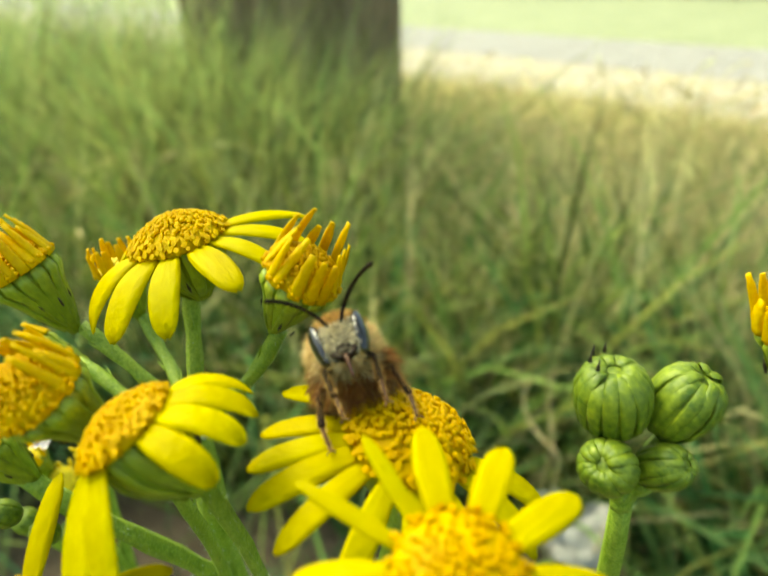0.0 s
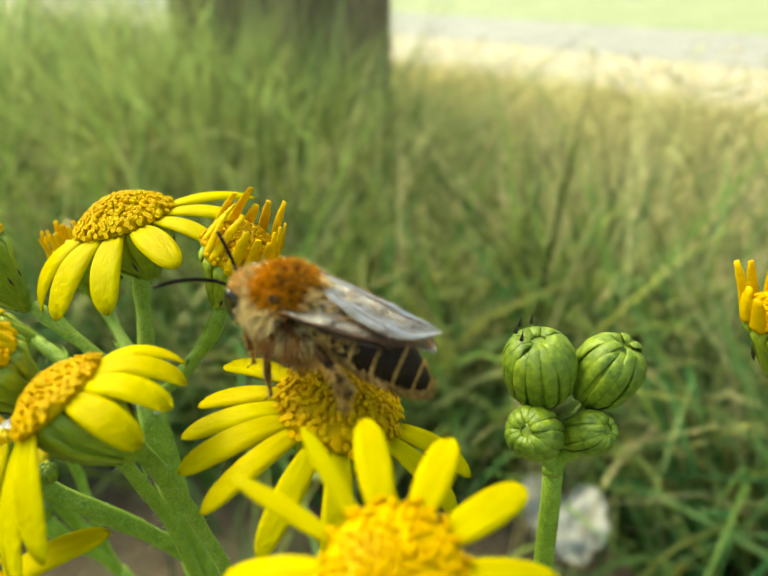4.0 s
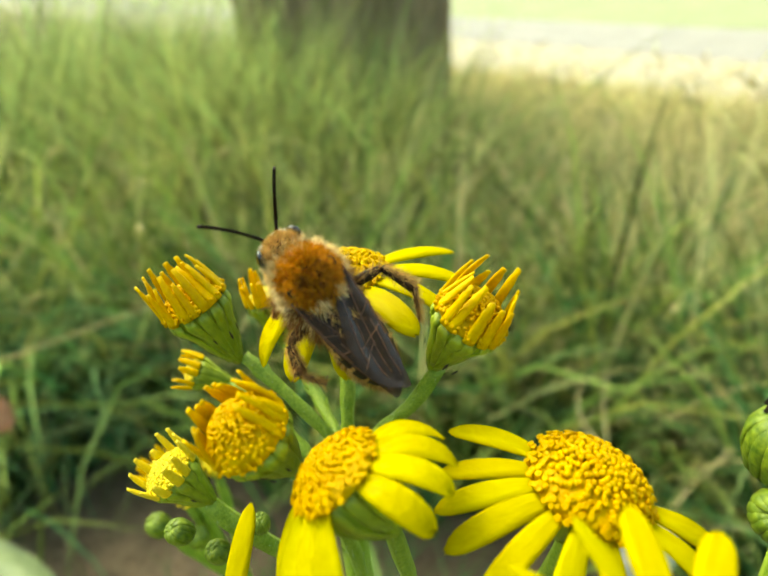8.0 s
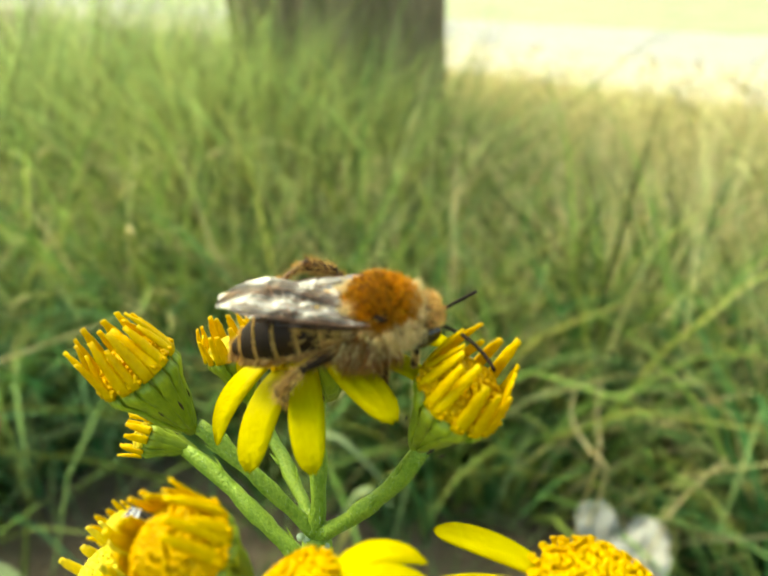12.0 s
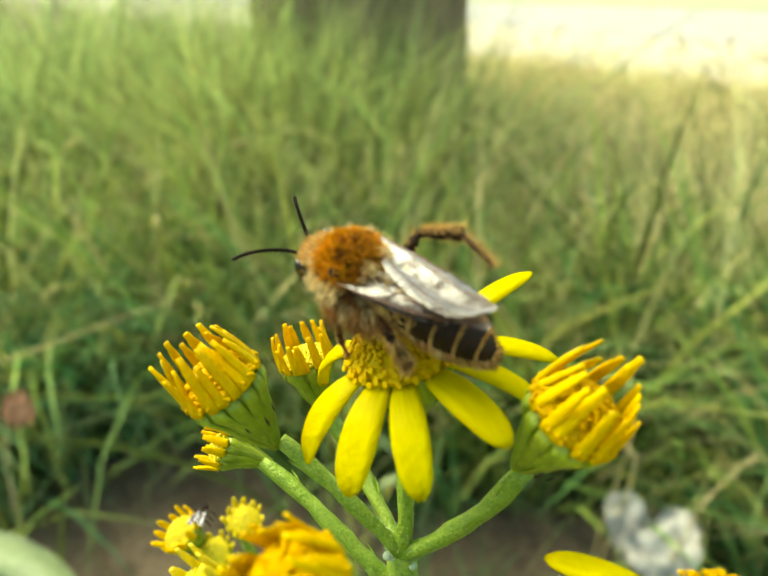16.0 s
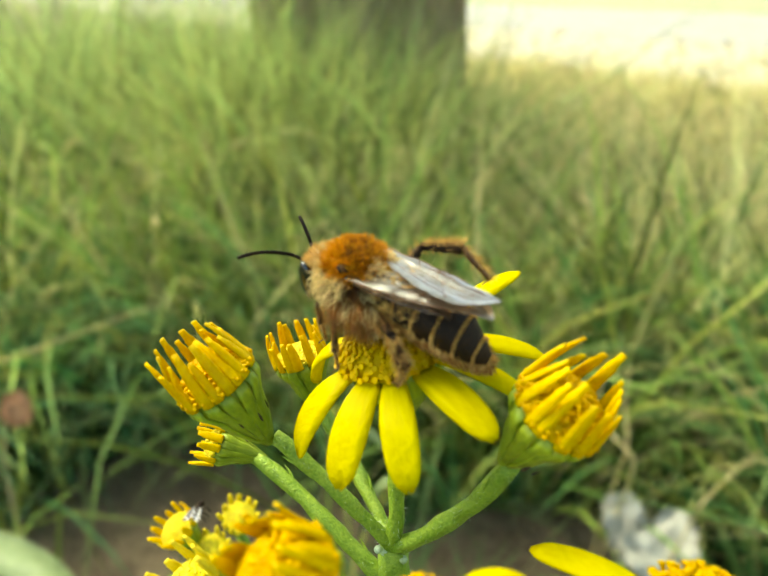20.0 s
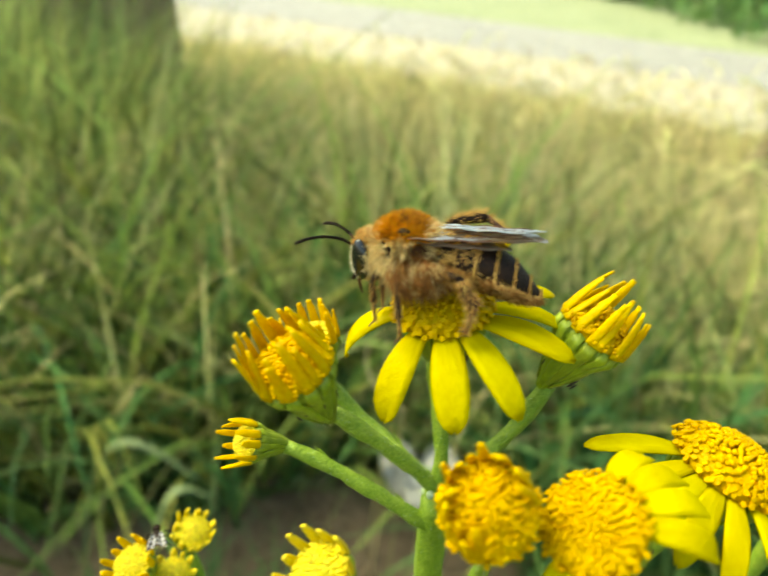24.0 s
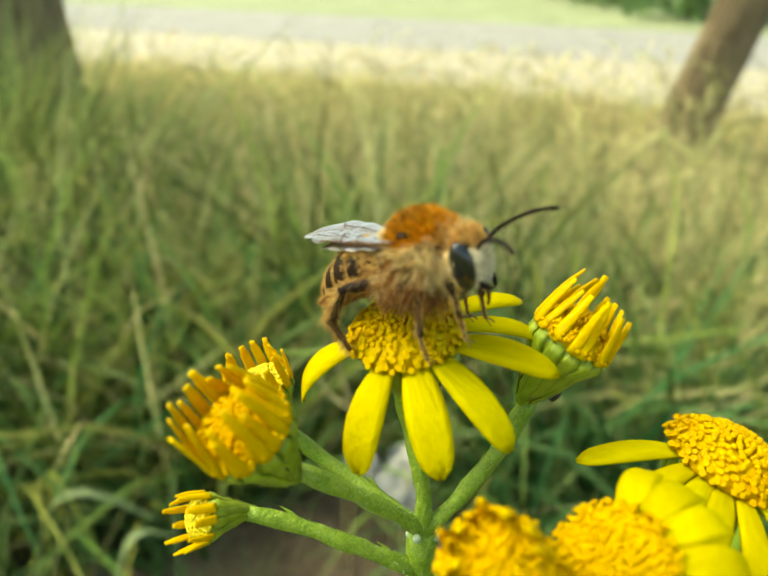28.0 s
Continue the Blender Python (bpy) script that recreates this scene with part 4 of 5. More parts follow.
# the stalk of closed buds
bud_stalk = thing("ragwort_buds", at(40, 40, -750), "upright ragwort stalk with four closed green buds", "flower")
stem_part(bud_stalk, (at(84, 34, -752), at(72, 26, -450), at(42, -8, -90), at(35.2, -11.0, -16.5)), 2.6, 0.85, 40, bracts=3)
closed_bud(bud_stalk, at(33.2, -9.9, -8.6), (-0.18, -0.1, 0.95), 2.62, 5.4)
closed_bud(bud_stalk, at(38.3, -10.0, -8.9), (0.35, -0.1, 0.9), 2.40, 5.2)
closed_bud(bud_stalk, at(32.7, -12.7, -12.6), (-0.5, -0.55, 0.6), 1.98, 4.3)
closed_bud(bud_stalk, at(36.8, -12.4, -12.9), (0.45, -0.5, 0.65), 1.62, 3.8)
for q in ((33.6, -10.0, -12.0), (37.4, -10.2, -12.2), (33.6, -12.0, -14.4), (36.4, -12.0, -14.8)):
    stem_part(bud_stalk, (at(35.2, -11.0, -18.5), at(35.2, -11.0, -17), at((q[0] + 35.2) / 2, -11, q[2] - 2), at(*q)), 0.75, 0.6, 8)
for k in range(4):
    a = 1.6 + k * 0.7
    part("bract", tube([at(33.2 - 0.6 + math.cos(a) * 1.5, -9.9 + math.sin(a) * 1.5, -5.6 + u * 0.9) - bud_stalk.location for u in (0, 0.5, 1)], lambda t: 0.16 * (1.1 - t) * MM, 5), TIP, bud_stalk, "dark bract tip")

# a flower on a stalk of its own that nods near the lens
front_flower = thing("ragwort_stalk", at(20, -27, -8), "slender ragwort stalk with one open yellow flower, nodding", "flower")
daisy(front_flower, at(20, -27, -8), (0.02, -0.28, 0.95), 3.25, [(100, 30, 20, 0.9), (66, 34, 16, 0.85), (34, 38, 8, 1.0), (0, 42, 2, 1.0), (-32, 60, -5, 1.0), (-65, 70, -10, 1.0), (-100, 70, -10, 1.0), (-145, 60, -5, 1.0), (178, 45, 2, 1.0), (150, 20, 14, 1.1, 0.55), (124, 16, 24, 0.95, 0.55)], length=5.2, width=1.7, dome=1.5, count=170)
stem_part(front_flower, (at(24, -10, -757), at(24, -14, -300), at(20, -23, -60), at(20, -26, -12.6)), 2.2, 1.0, 40)

# a flower on its own leaning stalk
side_flower = thing("ragwort_stalk", at(60, -60, -750), "leaning ragwort stalk with two withering yellow heads", "flower")
crown(side_flower, at(47.6, -10.8, -2.6), (-0.1, -0.05, 0.98), 3.6, 14, 3.4, 5.0, lean=16, fat=0.6, dome=1.8, disc_mat=DISC)
crown(side_flower, at(53.5, -6.5, 5.0), (0.05, 0.1, 0.98), 3.2, 13, 4.2, 4.6, lean=6, fat=0.55, dome=1.6, disc_mat=DISC)
stem_part(side_flower, (at(58, -9.4, -14.5), at(56, -8.5, -10), at(53.8, -7, -5), at(53.5, -6.5, 0.8)), 0.6, 0.6, 12)
stem_part(side_flower, (at(95, -5, -752), at(92, -5, -300), at(78, -8, -26), at(49.2, -11.2, -10.5)), 1.4, 0.6, 40)
stem_part(side_flower, (at(49.2, -11.2, -10.5), at(48.6, -11, -9.4), at(47.9, -10.9, -8.6), at(47.6, -10.8, -7.2)), 0.6, 0.65, 10)


# ---- bee ----
BEE = 1.09 * MM
bee = thing("bee", HEAD, "furry rust-brown solitary bee with a banded abdomen, on the flowers", "bee")


def hairs(places, normals, length, width, flow=(0, 0, 0), tangle=0.35, clump=1, gather=0.2):
    """Bent tapering hairs on a surface, in millimetres; with clump, that many hairs draw together into a tuft at each place."""
    verts, faces = [], []
    flow = Vector(flow)
    for p, nrm in zip(places, normals):
        p = Vector(p)
        lead = (Vector(nrm) + flow + Vector((rnd.gauss(0, tangle), rnd.gauss(0, tangle), rnd.gauss(0, tangle)))).normalized()
        sway = (lead + flow * 0.8 + Vector((rnd.gauss(0, tangle), rnd.gauss(0, tangle), rnd.gauss(0, tangle))) * 0.7).normalized()
        tall = length * rnd.uniform(0.6, 1.25)
        side = lead.orthogonal().normalized()
        across = lead.cross(side)
        for _ in range(clump):
            off = (side * rnd.gauss(0, gather) + across * rnd.gauss(0, gather)) if clump > 1 else Vector((0, 0, 0))
            d = (lead - off * 0.5 / length + Vector((rnd.gauss(0, 0.1), rnd.gauss(0, 0.1), rnd.gauss(0, 0.1)))).normalized() if clump > 1 else lead
            e = (sway - off * 1.0 / length).normalized()
            w = Matrix.Rotation(rnd.uniform(0, 6.283), 3, d) @ side * width
            L_ = tall * rnd.uniform(0.8, 1.1)
            n_ = len(verts)
            r = p + off
            q = r + d * L_ * 0.5
            verts += [(r - w) * BEE, (r + w) * BEE, (q + w * 0.75) * BEE, (q - w * 0.75) * BEE, (q + e * L_ * 0.5) * BEE]
            faces += [(n_, n_ + 1, n_ + 2, n_ + 3), (n_ + 3, n_ + 2, n_ + 4)]
    return verts, faces


def on_ellipsoid(c, r, n, keep=None):
    ps, ns = [], []
    while len(ps) < n:
        v = Vector((rnd.gauss(0, 1), rnd.gauss(0, 1), rnd.gauss(0, 1))).normalized()
        if keep and not keep(v):
            continue
        ps.append((c[0] + v.x * r[0], c[1] + v.y * r[1], c[2] + v.z * r[2]))
        ns.append((v.x / r[0], v.y / r[1], v.z / r[2]))
    return ps, [Vector(q).normalized() for q in ns]


def mm(geo):
    return [Vector(p) * BEE for p in geo[0]], geo[1]


TC, TR = (0, 1.55, 0.62), (1.78, 2.1, 1.9)


def patchy(v, k, seed):
    return noise.noise((v.x * k + seed, v.y * k, v.z * k))


thorax = part("thorax", mm(ellipsoid(TC, TR, 20, 14)), CHITIN, bee, "dark thorax under dense rust-brown and cream fur")
part("back_fur", hairs(*on_ellipsoid(TC, TR, 1500, lambda v: v.z > 0.26 + 0.12 * patchy(v, 3, 1)), 0.62, 0.019, (0, -0.12, 0.12), 0.22, 7, 0.13), FUR_RUST, thorax, "rust-orange fur of the back")
part("dark_back_fur", hairs(*on_ellipsoid(TC, TR, 330, lambda v: v.z > 0.72 and v.y < 0.25 and abs(v.x) < 0.5), 0.58, 0.019, (0, -0.12, 0.12), 0.25, 6, 0.12), FUR_BROWN, thorax, "darker brown fur in the middle of the back")
part("side_fur", hairs(*on_ellipsoid(TC, TR, 760, lambda v: -0.62 < v.z < 0.32 and v.y > -0.22 + 0.4 * patchy(v, 2.5, 5) and patchy(v, 4, 9) > -0.16), 1.0, 0.019, (0, -0.14, 0.02), 0.24, 7, 0.15), FUR_CREAM, thorax, "long cream fur of the sides")
part("flank_fur", hairs(*on_ellipsoid(TC, TR, 560, lambda v: v.y < 0.1 and -0.75 < v.z < 0.25 and patchy(v, 3.5, 3) > -0.12), 0.85, 0.019, (0, -0.4, -0.2), 0.26, 7, 0.15), FUR_BROWN, thorax, "brown fur of the flanks")
part("dark_flank_fur", hairs(*on_ellipsoid(TC, TR, 520, lambda v: v.y < 0.55 and -0.75 < v.z < 0.34 and patchy(v, 3.5, 3) < 0.1), 0.7, 0.019, (0, -0.4, -0.2), 0.26, 6, 0.15), FUR_DARK, thorax, "dark brown fur under the wings")
part("breast_fur", hairs(*on_ellipsoid(TC, TR, 460, lambda v: v.z < -0.2 and v.y > 0.1 and patchy(v, 3.5, 7) > -0.3), 1.2, 0.019, (0, 0.1, -0.25), 0.28, 7, 0.16), FUR_CREAM, thorax, "long cream fur of the breast")
part("breast_tuft", hairs(*on_ellipsoid(TC, TR, 560, lambda v: v.z < -0.30 and v.y < 0.28), 2.25, 0.019, (0, -0.3, -0.3), 0.32, 7, 0.16), FUR_BROWN, thorax, "long brown tufts under the breast")
part("hind_tuft", hairs(*on_ellipsoid(TC, TR, 260, lambda v: v.y < -0.55 and v.z > -0.15 and abs(v.x) > 0.2), 0.95, 0.019, (0, -0.5, 0.1), 0.25, 7, 0.15), FUR_CREAM, thorax, "pale tufts behind the thorax")
part("collar", hairs(*on_ellipsoid(TC, TR, 240, lambda v: v.y > 0.72 and v.z > -0.3), 0.6, 0.019, (0, 0.3, 0.15), 0.25, 6, 0.14), FUR_GOLD, thorax, "golden fur of the collar")
for s in (-1, 1):
    part("flank_tuft", hairs(*on_ellipsoid((s * 1.05, 0.25, -0.35), (0.85, 1.6, 1.15), 330, lambda v: v.x * s > -0.2 and v.z < 0.55 and patchy(v, 3, 11 + s) > -0.2), 1.45, 0.019, (0, -0.35, -0.45), 0.22, 7, 0.16), FUR_BROWN, thorax, "brown fur sweeping down over the legs")
    part("cream_tuft", hairs(*on_ellipsoid((s * 1.05, 0.25, -0.35), (0.85, 1.6, 1.15), 190, lambda v: v.x * s > -0.2 and v.z < 0.5 and patchy(v, 3, 11 + s) < 0.02), 1.2, 0.019, (0, -0.35, -0.45), 0.22, 6, 0.16), FUR_CREAM, thorax, "cream fur between the brown tufts")
HC, HR = (0, 4.15, -0.30), (1.42, 0.80, 1.52)
head = part("head", mm(ellipsoid(HC, HR, 20, 14)), CHITIN, bee, "dark head with a pale furry face")
part("face_fur", hairs(*on_ellipsoid(HC, HR, 520, lambda v: v.y > 0.2 and abs(v.x) < 0.66 and -0.86 < v.z < 0.42), 0.42, 0.018, (0, 0.15, -0.3), 0.2, 7, 0.10), FUR_PALE, head, "whitish fur of the face")
part("brow_fur", hairs(*on_ellipsoid(HC, HR, 110, lambda v: v.y > 0.05 and abs(v.x) < 0.5 and 0.34 < v.z < 0.64), 0.45, 0.018, (0, 0.35, 0.1), 0.26, 7, 0.11), FUR_TAN, head, "tan tufts between the antennae")
part("crown_fur", hairs(*on_ellipsoid(HC, HR, 240, lambda v: v.z > 0.58 and v.y > -0.45), 0.55, 0.018, (0, 0.1, 0.2), 0.24, 7, 0.12), FUR_GOLD, head, "golden fur on top of the head")
part("cheek_fur", hairs(*on_ellipsoid(HC, HR, 260, lambda v: v.y < -0.1 and abs(v.x) > 0.3 and v.z < 0.5), 0.6, 0.018, (0, -0.1, -0.25), 0.24, 7, 0.12), FUR_CREAM, head, "pale fur of the cheeks")
for s in (-1, 1):
    part("eye", moved(mm(ellipsoid((0, 0, 0), (0.42, 0.66, 1.44), 18, 14)), Matrix.Translation(Vector((s * 1.25, 4.34, -0.42)) * BEE) @ pose(0, 0, 0, -6, s * 8, s * 18)), EYE, head, "narrow glossy black compound eye")
    scape = bezier((s * 0.35, 4.85, 0.05), (s * 0.5, 5.2, 0.3), (s * 0.65, 5.45, 0.5), (s * 0.85, 5.7, 0.65), 5)
    flag = bezier((s * 0.85, 5.7, 0.65), (s * 1.5, 6.6, 1.0), (s * 2.2, 7.5, 1.0), (s * 3.0, 8.3, 0.55), 11)
    antenna = part("antenna", mm(tube(scape, 0.11, 8)), CHITIN, head)
    part("flagellum", mm(tube([p for p in flag for _ in (0, 1)][1:], lambda t: 0.112 + 0.012 * math.cos(t * 22 * math.pi), 8)), CHITIN, antenna, "jointed dark flagellum")
    part("mandible", mm(tube(bezier((s * 0.6, 4.6, -1.55), (s * 0.65, 4.8, -1.85), (s * 0.4, 5.0, -2.1), (s * 0.1, 5.0, -2.2), 6), lambda t: 0.20 * (1.1 - 0.7 * t), 8)), CHITIN, head)
part("clypeus", mm(ellipsoid((0, 4.72, -1.35), (0.55, 0.26, 0.42), 14, 10)), CHITIN, head, "shiny black plate over the mouth")
part("tongue", mm(tube(bezier((0, 4.6, -1.7), (0, 4.7, -2.3), (0, 4.5, -2.8), (0, 4.3, -3.2), 6), lambda t: 0.16 * (1.1 - 0.6 * t), 8)), CHITIN_BROWN, head)

# abdomen of six overlapping rings, each with a pale hair band
abdomen = part("abdomen", mm(tube([(0, -0.3, 0.5), (0, -0.9, 0.5), (0, -1.4, 0.45)], lambda t: 0.6 + 0.8 * t, 14)), CHITIN, bee, "dark banded abdomen")
SEG = [(-0.7, 1.40, 1.25, 0.55), (-1.9, 1.72, 1.50, 0.42), (-3.2, 1.84, 1.56, 0.20), (-4.5, 1.76, 1.48, -0.15), (-5.7, 1.46, 1.24, -0.62), (-6.75, 0.90, 0.78, -1.15), (-7.5, 0.26, 0.25, -1.46)]
for (y0, a0, b0, z0), (y1, a1, b1, z1) in zip(SEG, SEG[1:]):
    rings = []
    for i in range(6):
        t = i / 5
        k = 1.04 - 0.05 * t if t < 0.85 else 1.0
        rings.append([((a0 + (a1 - a0) * t) * k * math.cos(2 * math.pi * j / 28), y0 + (y1 - y0) * 1.08 * t, z0 + (z1 - z0) * t + (b0 + (b1 - b0) * t) * k * math.sin(2 * math.pi * j / 28)) for j in range(28)])
    seg = part("abdomen_ring", mm(loft(rings)), CHITIN, abdomen)
    ps, ns = [], []
    for i in range(1700):
        a = rnd.uniform(0, 6.283)
        t = rnd.uniform(0.86, 1.0)
        ps.append(((a0 + (a1 - a0) * t) * math.cos(a), y0 + (y1 - y0) * t, z0 + (z1 - z0) * t + (b0 + (b1 - b0) * t) * math.sin(a)))
        ns.append(Vector((math.cos(a), -0.3, math.sin(a))))
    part("hair_band", hairs(ps, ns, 0.19, 0.015, (0, -1.3, 0), 0.16), FUR_TAN, abdomen, "pale hair band")
    ps, ns = [], []
    for i in range(110):
        a = -math.pi / 2 + rnd.choice((-1, 1)) * rnd.uniform(0.6, 1.5)
        t = rnd.random()
        ps.append(((a0 + (a1 - a0) * t) * math.cos(a), y0 + (y1 - y0) * t, z0 + (z1 - z0) * t + (b0 + (b1 - b0) * t) * math.sin(a)))
        ns.append(Vector((math.cos(a), -0.5, math.sin(a))))
    part("fringe", hairs(ps, ns, 0.6, 0.012, (0, -0.5, 0), 0.22, 3, 0.08), FUR_GOLD, abdomen, "golden fringe along the sides")
ps, ns = [], []
for i in range(800):
    k = rnd.randrange(0, 6)
    (y0, a0, b0, z0), (y1, a1, b1, z1) = SEG[k], SEG[k + 1]
    a, t = rnd.uniform(math.pi * 1.08, math.pi * 1.92), rnd.random()
    ps.append(((a0 + (a1 - a0) * t) * math.cos(a), y0 + (y1 - y0) * t, z0 + (z1 - z0) * t + (b0 + (b1 - b0) * t) * math.sin(a)))
    ns.append(Vector((math.cos(a), -0.2, math.sin(a))))
waist = [((1.5 + 0.15 * u) * math.cos(a), -0.6 - 2.6 * u, 0.5 - 0.2 * u + (1.35 + 0.3 * u) * math.sin(a), a) for u, a in ((rnd.random(), rnd.uniform(0, 6.283)) for _ in range(820)) if noise.noise((2 * math.cos(a), 2 * math.sin(a), 2 * u)) > -0.2]
part("waist_fur", hairs([p[:3] for p in waist], [Vector((math.cos(p[3]), -0.6, math.sin(p[3]))) for p in waist], 0.5, 0.018, (0, -0.6, 0), 0.25, 7, 0.13), FUR_TAN, abdomen, "tan fur at the front of the abdomen")
part("belly_fur", hairs(ps, ns, 0.6, 0.018, (0, -0.6, 0), 0.25, 6, 0.14), FUR_BROWN, abdomen, "brown belly fur")


def wing_point(t, q, length, width, s):
    lead = 0.10 * width * math.sin(math.pi * t)
    w = width * (0.16 + 0.84 * math.sin(math.pi * min(1.0, 0.06 + 0.70 * t)) ** 1.1) * math.sqrt(max(0.003, 1 - max(0, (t - 0.72) / 0.285) ** 2))
    return (s * (lead - q * w + 0.3 * width), -t * length, 0.12 * math.sin(9 * q) * math.sin(math.pi * t) + 0.05 * math.sin(23 * t + 5 * q))


def wing_geo(length, width, s):
    """A thin wing along -y with a rippled blade."""
    nu, nv = 16, 6
    verts = [wing_point(i / nu, j / nv, length, width, s) for i in range(nu + 1) for j in range(nv + 1)]
    c, k = nv + 1, len(verts)
    verts += [(x, y, z - 0.03) for x, y, z in verts]
    faces = []
    for i in range(nu):
        for j in range(nv):
            a = i * c + j
            faces += [(a, a + 1, a + c + 1, a + c), (k + a, k + a + c, k + a + c + 1, k + a + 1)]
    return verts, faces


def vein_geo(length, width, s):
    for q0, q1, t0, t1 in ((0.0, 0.0, 0.0, 0.75), (0.04, 0.04, 0.0, 0.6), (0.2, 0.2, 0.45, 0.9), (0.55, 0.6, 0.4, 0.88), (0.35, 0.4, 0.02, 0.85), (0.7, 0.75, 0.05, 0.7), (0.0, 0.75, 0.5, 0.62), (0.0, 0.45, 0.32, 0.42), (0.35, 0.9, 0.6, 0.75)):
        yield tube([wing_point(t0 + (t1 - t0) * i / 8, q0 + (q1 - q0) * i / 8, length, width, s) for i in range(9)], 0.034, 5)


for s in (-1, 1):
    m = Matrix.Translation(Vector((s * 1.25, 1.3, 1.75 + 0.06 * s)) * BEE) @ pose(0, 0, 0, -6 - s, s * 5, -3 - s * 10)
    wing = part("forewing", mm(wing_geo(8.6, 2.55, s)), WING, bee, "smoky folded forewing", m)
    for vein in vein_geo(8.6, 2.55, s):
        part("vein", mm(vein), CHITIN_BROWN, wing)
    m = Matrix.Translation(Vector((s * 1.3, 0.8, 1.5 + 0.06 * s)) * BEE) @ pose(0, 0, 0, -4 - s, s * 8, -3 - s * 7)
    part("hindwing", mm(wing_geo(6.0, 2.0, s)), WING, bee, "smoky folded hindwing", m)
    part("tegula", mm(ellipsoid((s * 1.5, 1.6, 1.9), (0.34, 0.45, 0.26), 10, 8)), CHITIN, bee, "dark wing scale")

LEGS = {"front": [(0.8, 2.9, -0.8), (1.5, 3.4, -1.7), (1.35, 3.2, -3.2), (1.25, 3.0, -4.6)],
        "middle": [(1.0, 1.4, -0.9), (2.3, 1.6, -1.6), (2.7, 1.2, -3.5), (2.6, 1.0, -5.0)],
        "hind": [(0, 0, 0), (1.7, -0.7, 2.7), (2.3, -3.1, 3.3), (2.3, -5.2, 2.0)]}
HIND = {}
for which, pts in LEGS.items():
    for s in (-1, 1):
        q = [Vector((p[0] * s, p[1], p[2])) for p in pts]
        big = which == "hind"
        if big and s < 0:
            q = [p * 0.78 for p in q]
        rad = [(lambda t: (0.33 if big else 0.23) * (0.7 + 0.5 * math.sin(math.pi * t))), (lambda t: 0.25 + 0.18 * t if big else 0.15 + 0.07 * t), (lambda t: (0.23 if big else 0.11) * (1.1 - 0.5 * t))]
        leg = part(which + "_leg", mm(tube(bezier(q[0], q[0].lerp(q[1], 0.4), q[0].lerp(q[1], 0.7), q[1], 8), rad[0], 10)), CHITIN, bee, "dark leg with golden hairs")
        part("tibia", mm(tube(bezier(q[1], q[1].lerp(q[2], 0.3), q[1].lerp(q[2], 0.7), q[2], 8), rad[1], 10)), CHITIN, leg)
        part("tarsus", mm(joined([tube(bezier(q[2], q[2].lerp(q[3], 0.3), q[2].lerp(q[3], 0.7), q[3], 10), lambda t: rad[2](t) * (1 + 0.1 * math.cos(t * 30)), 8)] + [tube(bezier(q[3], q[3] + Vector((s * g, 0.15, -0.1)), q[3] + Vector((s * g * 1.8, 0.3, -0.2)), q[3] + Vector((s * g * 2, 0.35, -0.4)), 4), 0.04, 5) for g in (-0.12, 0.12)])), CHITIN_BROWN, leg)
        ps, ns = [], []
        for i in range((2600 if s > 0 else 1700) if big else 800):
            u, t = rnd.random(), rnd.random()
            k = 0 if u < 0.3 else (1 if u < 0.78 else 2)
            d = (q[k + 1] - q[k]).normalized()
            nn = (Matrix.Rotation(rnd.uniform(0, 6.283), 3, d) @ d.orthogonal()).normalized()
            if big and s > 0 and nn.dot(Vector((0.3, 0, 1))) < 0.25 and rnd.random() < 0.88:
                continue
            ps.append(q[k].lerp(q[k + 1], t) + nn * rad[k](t) * 0.9)
            ns.append((nn + d * 0.9).normalized())
        pick = [rnd.random() < (0.85 if s > 0 else 0.6) for _ in ps]
        for fur, hue, words in ((FUR_TAN, True, "long golden leg hairs"), (FUR_BROWN, False, "brown leg hairs")):
            part("leg_hair", hairs([p for p, k in zip(ps, pick) if k == hue], [p for p, k in zip(ns, pick) if k == hue], (0.62 if s > 0 else 0.5) if big else 0.25, 0.012, (0, 0, 0), 0.2), fur, leg, words)
        if big:
            HIND[s] = leg
            leg.location = (s * 1.05 * BEE, -0.2 * BEE, -0.5 * BEE)

# a tiny fly by the low buds
fly = thing("small_fly", at(-24.0, 9.2, -31.0), "tiny black fly resting on small buds", "fly")
part("body", mm(joined([ellipsoid((0, 0, 0), (0.45, 0.9, 0.4), 10, 8), ellipsoid((0, 1.05, 0.05), (0.4, 0.32, 0.36), 10, 8)])), CHITIN, fly)
for s in (-1, 1):
    part("wing", mm(wing_geo(1.9, 0.8, s)), WING, fly, "clear wing", Matrix.Translation(Vector((s * 0.25, 0.2, 0.4)) * MM) @ pose(0, 0, 0, -6, 0, s * 14))
    for k in range(3):
        part("leg", mm(tube([(s * 0.3, 0.4 - 0.4 * k, -0.2), (s * 0.8, 0.6 - 0.6 * k, 0.0), (s * 1.1, 0.7 - 0.7 * k, -0.75)], 0.06, 5)), CHITIN, fly)


